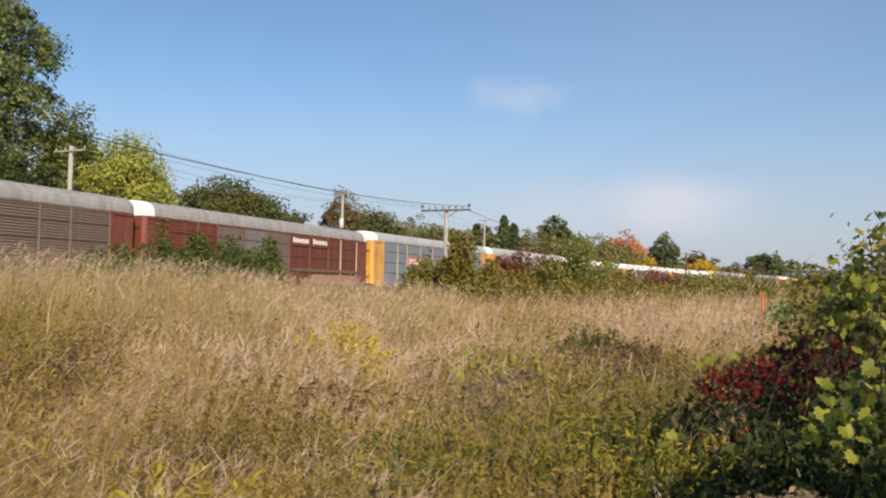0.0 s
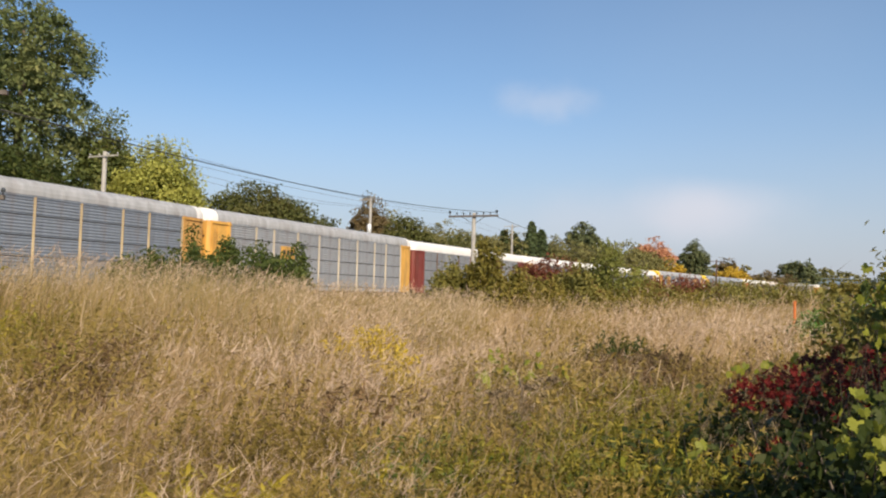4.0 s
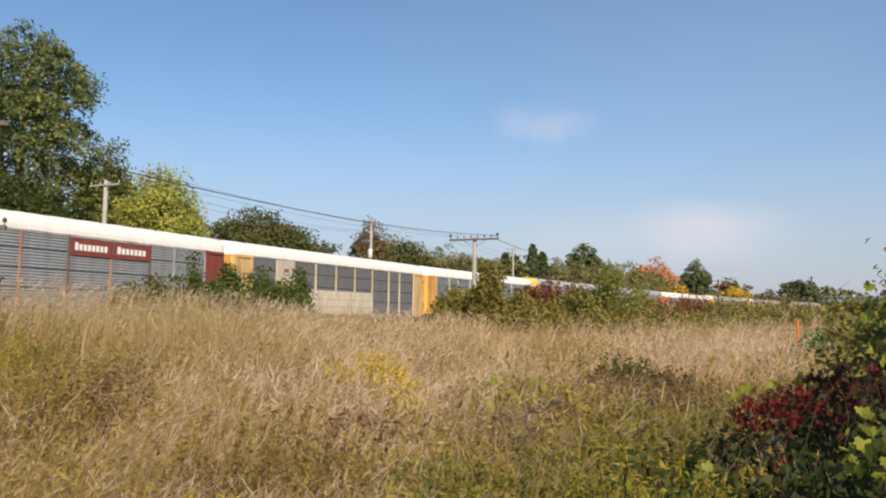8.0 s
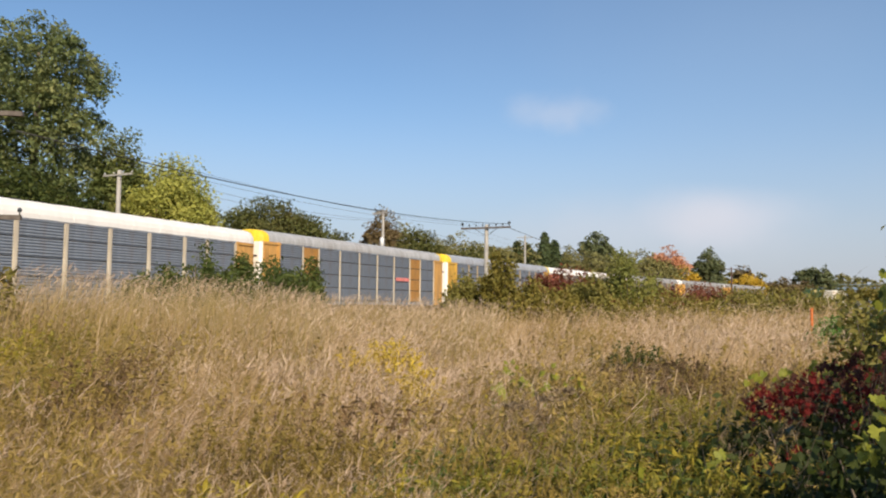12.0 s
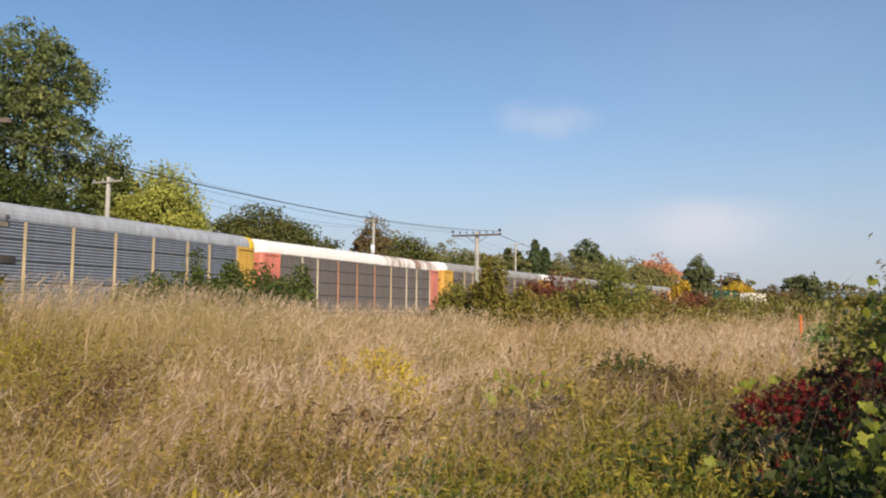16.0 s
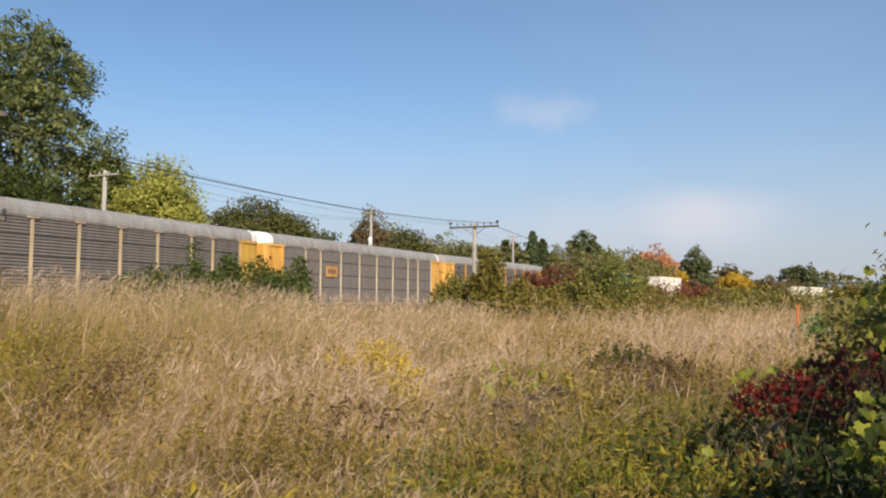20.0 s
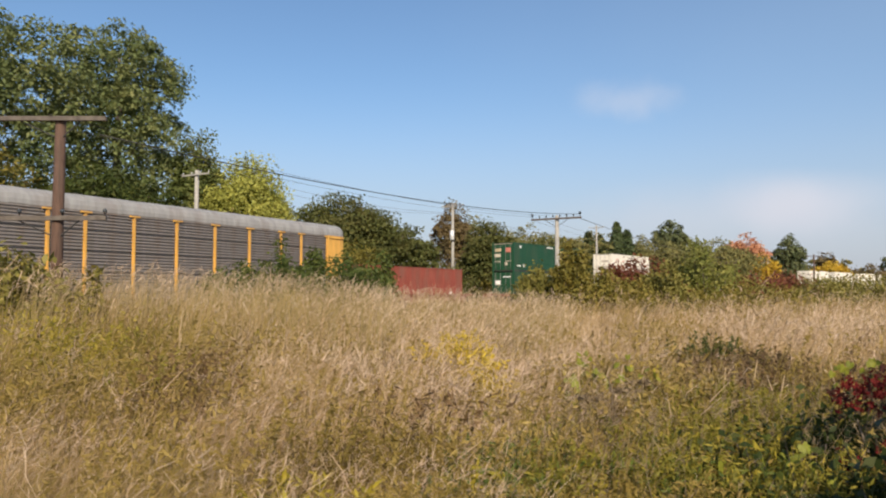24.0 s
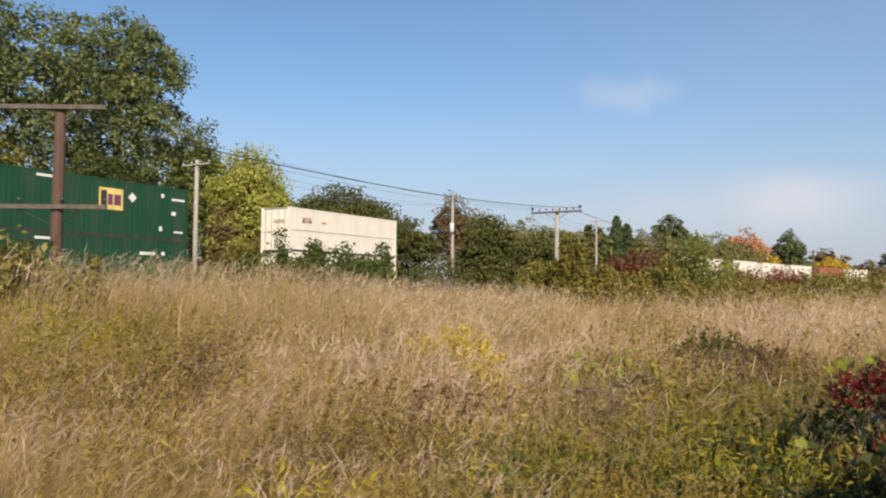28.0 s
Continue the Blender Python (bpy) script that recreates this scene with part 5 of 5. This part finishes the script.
def autorack(label, roof, panel, post, end, door, cap, odd=(), odd_posts=(), headers=False, signs=(), eave=5.12, rise=0.86, deep=0.01, broad=0.065, rusted=None):
    """A covered car carrier, leading end at -x, near side at -y, rail at z = 0."""
    car = tagged(new("autorack_car"), label, "railway car", "cars of the freight train")
    part("underframe", shared("underframe", lambda: Build().box(-HALF, HALF, -0.6, 0.6, 0.7, 1.0).box(-HALF, HALF, -1.4, 1.4, 1.0, 1.08).mesh("underframe", PAINT["dark"])), car)
    # near-black filler box that stands in for the shade inside the car
    part("unlit_filler", shared(("unlit_filler", eave), lambda: Build().box(-HALF + 0.3, HALF - 0.3, -1.44, 1.44, 1.1, eave).mesh("unlit_filler", PAINT["dark"])), car, "dark box standing in for the unlit inside behind the gaps")
    for y in (-1.5, 1.5):
        part("side_sill", shared(("sill", panel, y), lambda: Build().box(-HALF + 0.1, HALF - 0.1, y - 0.05, y + 0.05, FLOOR, FLOOR + 0.28).mesh("side_sill", PAINT[panel])), car)
        part("top_rail", shared(("rail", panel, y, eave), lambda: Build().box(-HALF + 0.1, HALF - 0.1, y - 0.045, y + 0.045, eave - 0.14, eave).mesh("top_rail", PAINT[panel])), car)
    for far in (0, 1):
        for i in range(BAYS):
            col = dict(odd).get(i, panel)
            wide = round(POSTS[i + 1] - POSTS[i], 3)
            tier = (eave - FLOOR - 0.3) / 4
            for k in range(4):
                ob = part("side_panel", shared(("panel", col, wide, eave, deep), lambda: panel_mesh(PAINT[col], wide, tier - 0.06, deep)), car)
                ob.location = ((POSTS[i] + POSTS[i + 1]) / 2, 0, FLOOR + 0.33 + tier * k)
                if far:
                    ob.rotation_euler.z = math.pi
        for i in range(BAYS + 1):
            tint = dict(odd_posts).get(i, post)
            ob = part("side_post", shared(("post", tint, eave, broad), lambda: Build().box(-broad * 0.55, broad * 0.55, -1.59, -1.5, FLOOR, eave - 0.1).box(-broad, broad, -1.55, -1.5, FLOOR, eave - 0.1).mesh("side_post", PAINT[tint])), car)
            ob.location.x = POSTS[i]
            if far:
                ob.rotation_euler.z = math.pi
            elif headers:
                hd = part("post_cap", shared(("post_cap", post, eave), lambda: Build().box(-0.3, 0.3, -1.63, -1.54, eave - 0.16, eave - 0.08).mesh("post_cap", PAINT[post])), car)
                hd.location.x = ob.location.x
    clean = rusted or 1.0
    part("roof", shared(("roof", roof, eave, rise, clean), lambda: roof_mesh(PAINT[roof], eave, rise, 0.0, clean)), car)
    if rusted:
        part("roof_section", roof_mesh(PAINT["rusted_white"], eave, rise, rusted, 1.0), car, "white roof sheets with bands of brown rust")
    for k in (0, 1):
        turn = math.pi * k
        hood = part("roof_end", shared(("cap", cap, eave, rise), lambda: cap_mesh(PAINT[cap], eave, rise)), car)
        hood.rotation_euler.z = turn
        for y in (-1, 1):
            ep = part("end_panel", shared(("end_panel", end, y, eave), lambda: Build().box(-HALF, -HALF + END - 0.1, *sorted((y * 1.46, y * 1.56)), FLOOR, eave - 0.02).box(-HALF + END - 0.32, -HALF + END - 0.1, *sorted((y * 1.46, y * 1.62)), FLOOR, eave - 0.02).box(-HALF + 0.05, -HALF + END - 0.05, *sorted((y * 1.46, y * 1.64)), eave - 0.22, eave - 0.1).mesh("end_panel", PAINT[end])), car)
            ep.rotation_euler.z = turn
            leaf = part("end_door", shared(("door", door, y, eave), lambda: Build().prism([(-HALF, y * 0.02, FLOOR + 0.3), (-HALF, y * 1.5, FLOOR + 0.3), (-HALF - 0.2, y * 1.34, FLOOR + 0.3), (-HALF - 0.3, y * 0.02, FLOOR + 0.3)], [(-HALF, y * 0.02, eave - 0.05), (-HALF, y * 1.5, eave - 0.05), (-HALF - 0.2, y * 1.34, eave - 0.05), (-HALF - 0.3, y * 0.02, eave - 0.05)]).mesh("end_door", PAINT[door])), car)
            leaf.rotation_euler.z = turn
        for z in (1.7, 4.1):
            grip = part("grab_bar", shared("grab_bar", lambda: Build().box(-HALF - 0.3, -HALF - 0.24, -1.2, -0.3, -0.05, 0.05).mesh("grab_bar", PAINT["dark"])), car)
            grip.location.z, grip.rotation_euler.z = z, turn
        ladder = Build()
        for i in range(11):
            ladder.box(-HALF + 0.12, -HALF + 0.52, -1.6, -1.58, FLOOR + 0.2 + 0.34 * i, FLOOR + 0.225 + 0.34 * i)
        for x in (-HALF + 0.11, -HALF + 0.5):
            ladder.box(x, x + 0.03, -1.61, -1.57, FLOOR + 0.1, FLOOR + 3.9)
        lad = part("ladder", shared(("ladder", end), lambda: ladder.mesh("ladder", PAINT[end])), car)
        lad.rotation_euler.z = turn
        cp = part("coupler", shared("coupler", lambda: Build().box(-HALF - 0.62, -HALF, -0.12, 0.12, 0.72, 0.98).box(-HALF - 0.62, -HALF - 0.38, -0.2, 0.2, 0.7, 1.0).mesh("coupler", PAINT["dark"])), car)
        cp.rotation_euler.z = turn
        add_truck(car, (-1 if k else 1) * (HALF - 3.4))
    for s in signs:
        sign(car, *s)
    return car


TEXT = ((0.05, 0.6, 0.88, 0.14, "white"), (0.05, 0.26, 0.8, 0.14, "white"))
BADGE = ((0.12, 0.3, 0.2, 0.4, "dark"), (0.4, 0.3, 0.2, 0.4, "dark"), (0.68, 0.3, 0.2, 0.4, "dark"))
SHIELD = ((0.36, 0.66, 0.3, 0.1, "umber"), (0.33, 0.58, 0.36, 0.07, "umber"), (0.38, 0.61, 0.26, 0.04, "white"), (0.33, 0.34, 0.36, 0.22, "beige"), (0.14, 0.14, 0.72, 0.05, "umber"))


def word(count, wide=0.84, x=0.08, z=0.3, high=0.42, c="white"):
    """A row of plain bars, one for each letter."""
    return tuple((x + wide * i / count, z, wide / count * 0.72, high * (1.25 if i == 0 else 1.0), c) for i in range(count))


SHIFTS = (0.2, 0.3, 0.55, 0.35, 0.2, 0.25, 0.25, 0.2, 0.3, 0.25, 0.4, 0.5, 0.75)   # how far each car stands behind an even spacing
AUTORACKS = (
    dict(label="weathered brown-grey covered car carrier with a grey roof", roof="roof_grey", panel="brown_grey", post="brown_grey", end="rust_red", door="maroon", cap="roof_grey", eave=4.86, rise=0.95, deep=0.03),
    dict(label="rust-red covered car carrier with faded white lettering", roof="roof_grey", panel="rust_red", post="umber", end="rust_red", door="maroon", cap="white", odd=((3, "dull_grey"), (2, "brown_grey"), (4, "brown_grey")),
         signs=((1.5, 4.1, 3.9, 4.65, "rust_red", word(8)), (4.3, 6.85, 3.9, 4.65, "rust_red", word(7)), (1.6, 11.9, 1.9, 2.12, "umber"), (4.4, 11.6, 0.95, 1.7, "beige_brown")), eave=4.86, rise=0.95, odd_posts=((8, "beige"), (9, "beige"))),
    dict(label="grey covered car carrier with yellow ends and a faded red plate", roof="roof_light", panel="blue_grey", post="tan", end="orange", door="yellow", cap="white", signs=((-6.8, -4.3, 2.95, 3.75, "pink", TEXT),)),
    dict(label="light grey covered car carrier with yellow ends and a yellow badge", roof="roof_light", panel="grey", post="cream", end="yellow", door="yellow", cap="white", signs=((-6.2, -4.6, 3.0, 3.9, "yellow", BADGE),)),
    dict(label="white-roofed grey covered car carrier with maroon ends", roof="white", panel="grey", post="grey", end="maroon", door="maroon", cap="white", signs=((1.45, 4.15, 3.8, 4.68, "maroon", word(8, wide=0.8, high=0.36)), (4.25, 6.9, 3.8, 4.68, "maroon", word(7, wide=0.8, high=0.36))), eave=4.86, rise=0.95, deep=0.04, odd_posts=((1, "umber"), (3, "umber"), (4, "beige_brown"), (5, "umber"), (6, "beige_brown"), (7, "umber"))),
    dict(label="white-roofed grey car carrier with a yellow panel and cream lower plates", roof="white", panel="slate", post="cream", end="ochre", door="yellow", cap="white", signs=((-6.9, 4.15, 0.95, 2.75, "cream", ((0.0, 0.3, 1.0, 0.015, "dull_grey"), (0.0, 0.62, 1.0, 0.015, "dull_grey"))), (-8.85, -7.0, 2.2, 4.75, "beige", SHIELD)), eave=4.86, rise=0.95, deep=0.03, broad=0.1, odd_posts=((4, "tan"), (5, "tan"), (6, "tan"))),
    dict(label="white-roofed grey car carrier with yellow doors", roof="white", panel="blue_grey", post="cream", end="orange", door="yellow", cap="white", signs=((-6.3, -5.4, 3.05, 3.6, "mustard", BADGE),), eave=4.86, rise=0.95, deep=0.03, broad=0.13),
    dict(label="grey car carrier with orange panels and a white door", roof="roof_light", panel="blue_grey", post="cream", end="orange", door="white", cap="bright_yellow", odd=((1, "orange"), (7, "orange")), signs=((4.4, 6.7, 2.9, 3.2, "pink"),), deep=0.05),
    dict(label="blue-grey car carrier with mustard ends and a white door", roof="roof_blue", panel="blue_grey", post="tan", end="mustard", door="white", cap="bright_yellow", signs=((-5.6, -4.7, 3.0, 3.35, "dark"),), deep=0.05, broad=0.08),
    dict(label="weathered car carrier with salmon ends and a rusty white roof", roof="white", rusted=0.62, panel="dull_grey", post="cream", end="salmon", door="salmon", cap="white", eave=4.95, rise=0.95, deep=0.04, odd_posts=((3, "rust_tan"), (4, "rust_tan"), (5, "rust_tan"), (6, "tan")), broad=0.08),
    dict(label="grey-roofed car carrier with yellow ends", roof="roof_grey", panel="dull_grey", post="tan", end="mustard", door="yellow", cap="white", signs=((-11.3, -10.9, 0.95, 2.0, "white"), (-10.3, -9.9, 0.95, 2.0, "white"), (-11.1, -10.1, 1.5, 1.7, "white"), (-10.9, -10.3, 2.0, 2.3, "white")), headers=True, deep=0.04, broad=0.1),
    dict(label="grey covered car carrier with yellow ends and a small badge", roof="roof_grey", panel="dull_grey", post="cream", end="yellow", door="yellow", cap="white", headers=True, signs=((-6.3, -4.8, 2.95, 3.8, "orange", ((0.15, 0.3, 0.18, 0.4, "umber"), (0.42, 0.3, 0.18, 0.4, "umber"), (0.68, 0.3, 0.18, 0.4, "umber"))),)),
    dict(label="last grey covered car carrier with yellow posts and ends", roof="roof_grey", panel="dull_grey", post="yellow", end="yellow", door="yellow", cap="roof_grey", headers=True, deep=0.05, broad=0.1),
)
ROLLING = []
for i, (given, shift) in enumerate(zip(AUTORACKS, SHIFTS)):
    ROLLING.append((autorack(**given), FIRST_JOINT + PITCH * (i - 0.5) + shift, RAIL))


def container(long, mat, label, marks=(), wide=2.5, high=2.9, rib=0.008):
    """A steel freight container: ribbed sides, rails, corner posts and castings, doors with lock rods at -x."""
    box = tagged(new("freight_container"), label, "container", "containers on the train")
    h, w = long / 2, wide / 2

    def ribs():
        b, n = Build(), int(long / 0.28)
        prof = []
        for i in range(n):
            x = -h + 0.12 + (long - 0.24) * i / n
            d = (long - 0.24) / n
            prof += [(x, 0.0), (x + d * 0.3, 0.0), (x + d * 0.5, rib), (x + d * 0.8, rib)]
        prof.append((h - 0.12, 0.0))
        m = len(prof)
        b.v = [(x, -w + 0.012 + y, 0.14) for x, y in prof] + [(x, -w + 0.012 + y, high - 0.1) for x, y in prof]
        b.f = [(i, i + 1, m + i + 1, m + i) for i in range(m - 1)]
        return b.mesh("side_wall", PAINT[mat])

    for k in (0, 1):
        ob = part("side_wall", shared(("ribs", long, mat), ribs), box)
        ob.rotation_euler.z = math.pi * k
        for key, z0, z1, c in (("bottom_rail", 0.0, 0.15, "dark"), ("top_rail", high - 0.11, high, mat)):
            ob = part(key, shared((key, long, c), lambda: Build().box(-h + 0.1, h - 0.1, -w, -w + 0.06, z0, z1).mesh(key, PAINT[c])), box)
            ob.rotation_euler.z = math.pi * k
    part("roof_panel", shared(("top", long, mat), lambda: Build().box(-h + 0.05, h - 0.05, -w + 0.05, w - 0.05, high - 0.05, high - 0.02).mesh("roof_panel", PAINT[mat])), box)
    part("floor_panel", shared(("bottom", long, mat), lambda: Build().box(-h + 0.05, h - 0.05, -w + 0.05, w - 0.05, 0.03, 0.12).mesh("floor_panel", PAINT["dark"])), box)
    part("end_wall", shared(("end_wall", long, mat), lambda: Build().box(h - 0.09, h - 0.05, -w + 0.1, w - 0.1, 0.1, high - 0.1).mesh("end_wall", PAINT[mat])), box)
    cast = shared(("cast", mat), lambda: Build().box(-0.09, 0.09, -0.085, 0.085, 0, 0.13).mesh("corner_casting", PAINT[mat]))
    for x in (-h + 0.09, h - 0.09):
        for y in (-w + 0.08, w - 0.08):
            ob = part("corner_post", shared(("corner", high, mat), lambda: Build().box(-0.08, 0.08, -0.075, 0.075, 0.12, high - 0.12).mesh("corner_post", PAINT[mat])), box)
            ob.location = (x, y, 0)
            for z in (-0.004, high - 0.126):
                ob = part("corner_casting", cast, box)
                ob.location = (x, y, z)
    for y in (-1, 1):
        leaf = part("door", shared(("cdoor", wide, mat, y), lambda: Build().box(0.03, 0.08, *sorted((y * 0.01, y * (w - 0.16))), 0.13, high - 0.12).mesh("door", PAINT[mat])), box)
        leaf.location.x = -h
        for dy in (0.3, 0.85):
            rod = part("lock_rod", shared("lock_rod", lambda: Build().tube([(0, 0, 0.1), (0, 0, 2.8)], [0.018, 0.018], 6).mesh("lock_rod", PAINT["dull_grey"], True)), leaf)
            rod.location = (0.0, y * dy, 0)
    for where, a0, a1, z0, z1, c in marks:
        out = 0.012 if where == "sidetop" else 0.0
        plate = Build().box(-h - 0.012, -h - 0.002, a0, a1, z0, z1) if where == "end" else Build().box(a0 - h, a1 - h, -w - 0.012 - out, -w - 0.002 - out, z0, z1)
        if where == "diamond":
            am, zm = (a0 + a1) / 2 - h, (z0 + z1) / 2
            ring = [(a0 - h, zm), (am, z0), (a1 - h, zm), (am, z1)]
            plate = Build().prism([(x, -w - 0.002, z) for x, z in ring], [(x, -w - 0.012, z) for x, z in ring])
        part("mark", plate.mesh("mark", PAINT[c]), box)
    return box


def well_car(long, label, mat="well_red"):
    """A low car with a sunk floor between two trucks, for stacked containers."""
    car = tagged(new("well_car"), label, "railway car", "cars of the freight train")
    h = long / 2
    for y in (-1, 1):
        part("side_sill", Build().box(-h + 1.4, h - 1.4, *sorted((y * 1.38, y * 1.5)), 0.32, 1.05).box(-h + 1.4, h - 1.4, *sorted((y * 1.3, y * 1.56)), 1.0, 1.08).mesh("side_sill", PAINT[mat]), car)
    part("well_floor", Build().box(-h + 1.5, h - 1.5, -1.36, 1.36, 0.26, 0.33).mesh("well_floor", PAINT["dark"]), car)
    for k in (-1, 1):
        part("platform", Build().box(*sorted((k * (h - 1.6), k * h)), -1.4, 1.4, 0.9, 1.12).mesh("platform", PAINT[mat]), car)
        part("draft_gear", Build().box(*sorted((k * (h - 0.2), k * (h + 0.45))), -0.2, 0.2, 0.75, 0.98).mesh("draft_gear", PAINT["dark"]), car)
        add_truck(car, k * (h - 0.9))
    return car


GREEN_MARKS = [("side", 10.5, 11.9, 1.38, 2.46, "label_yellow"), ("sidetop", 10.6, 10.94, 1.56, 2.32, "dark"), ("sidetop", 11.0, 11.28, 1.62, 2.16, "purple"), ("sidetop", 11.36, 11.76, 1.62, 2.16, "purple"), ("diamond", 12.2, 12.72, 1.85, 2.37, "white"), ("side", 14.3, 14.5, 2.3, 2.5, "white"), ("side", 15.0, 15.9, 2.2, 2.32, "white"), ("side", 7.2, 8.6, 2.6, 2.72, "white"),
               ("side", 1.2, 1.5, 2.35, 2.6, "white"), ("side", 0.6, 1.4, 0.5, 0.62, "white"), ("side", 1.9, 2.1, 0.45, 0.75, "white"), ("side", 15.0, 15.3, 1.4, 1.6, "white"), ("side", 14.2, 14.4, 0.5, 0.75, "white"), ("side", 15.2, 15.8, 0.45, 0.55, "white"),
               ("end", 0.25, 0.95, 1.45, 1.75, "cream"), ("end", -0.9, -0.35, 1.9, 2.35, "salmon"), ("end", 0.2, 0.9, 2.0, 2.3, "tan"), ("end", -1.05, 1.05, 2.72, 2.76, "cream"), ("end", -0.95, -0.3, 1.0, 1.06, "cream"), ("end", 0.3, 0.95, 0.95, 1.01, "cream"), ("end", -0.5, -0.2, 0.6, 0.9, "cream")]
LOW_MARKS = [("side", 7.2, 8.6, 2.6, 2.72, "white"), ("side", 13.0, 14.0, 2.1, 2.25, "white"), ("side", 14.4, 14.6, 2.1, 2.3, "white"), ("side", 1.9, 2.1, 2.3, 2.6, "white"), ("side", 1.2, 1.4, 2.0, 2.2, "white"), ("end", -0.9, 0.0, 2.3, 2.4, "white"), ("end", 0.3, 0.9, 1.6, 2.0, "white"), ("end", -0.9, 0.9, 0.5, 0.56, "white")]
WHITE_MARKS = [("side", 1.2, 2.2, 2.2, 2.27, "salmon"), ("side", 1.25, 1.5, 1.95, 2.13, "umber"), ("side", 1.6, 1.75, 1.95, 2.13, "salmon"), ("side", 1.85, 2.15, 1.95, 2.13, "umber"), ("side", 0.2, 11.9, 1.42, 1.46, "beige"), ("side", 3.2, 3.7, 2.0, 2.12, "salmon"), ("end", -0.8, 0.1, 1.9, 2.1, "beige"), ("end", -1.1, 1.1, 1.3, 1.34, "beige")]
STACK = 0.34
for lead, long, mat, double, name, marks, low in (
        (371.4, 16.15, "box_red", False, "red", [("side", 14.0, 14.35, 0.5, 0.95, "white"), ("side", 1.0, 2.2, 2.4, 2.55, "white")], ()), (397.3, 16.15, "green", True, "green", GREEN_MARKS, LOW_MARKS), (421.9, 12.19, "box_white", True, "white", WHITE_MARKS, WHITE_MARKS[:5]),
        (510.0, 12.19, "box_white", True, "white", WHITE_MARKS[:3], ()), (525.4, 12.19, "box_white", True, "white", WHITE_MARKS[:3], ()), (540.8, 12.19, "box_white", True, "white", WHITE_MARKS[:3], ()), (556.2, 12.19, "box_white", True, "white", WHITE_MARKS[:3], ()), (573.0, 16.15, "box_brown", True, "brown", (), ()), (592.5, 12.19, "box_white", True, "white", (), ())):
    mid = lead + long / 2
    ROLLING.append((well_car(long + 3.2, "dark red well car under a " + name + " container"), mid, RAIL))
    if double:
        lift = RAIL + (0.46 if name == "green" else STACK)
        ROLLING.append((container(long, mat, "lower " + name + " ribbed steel freight container in a well car", low), mid, lift))
        ROLLING.append((container(long, mat, "upper " + name + " ribbed steel freight container on another one", marks), mid, lift + 2.9))
    else:
        ROLLING.append((container(long, mat, "single " + name + " ribbed steel freight container in a well car", marks, rib=0.018), mid, RAIL + STACK))


# ---- what moves ----


def motions():
    times = [0, 2, 4, 6, 8, 10, 12, 14, 16, 18, 20, 22, 24, 26, 28]
    for ob, start, z in ROLLING:
        rows = []
        for t in times:
            p, turn = track_at(start - START_SPEED * t - GAIN * t * t)
            rows.append((t, pose(p.x, p.y, z, 0, 0, turn)))
        walk(ob, rows)


motions()
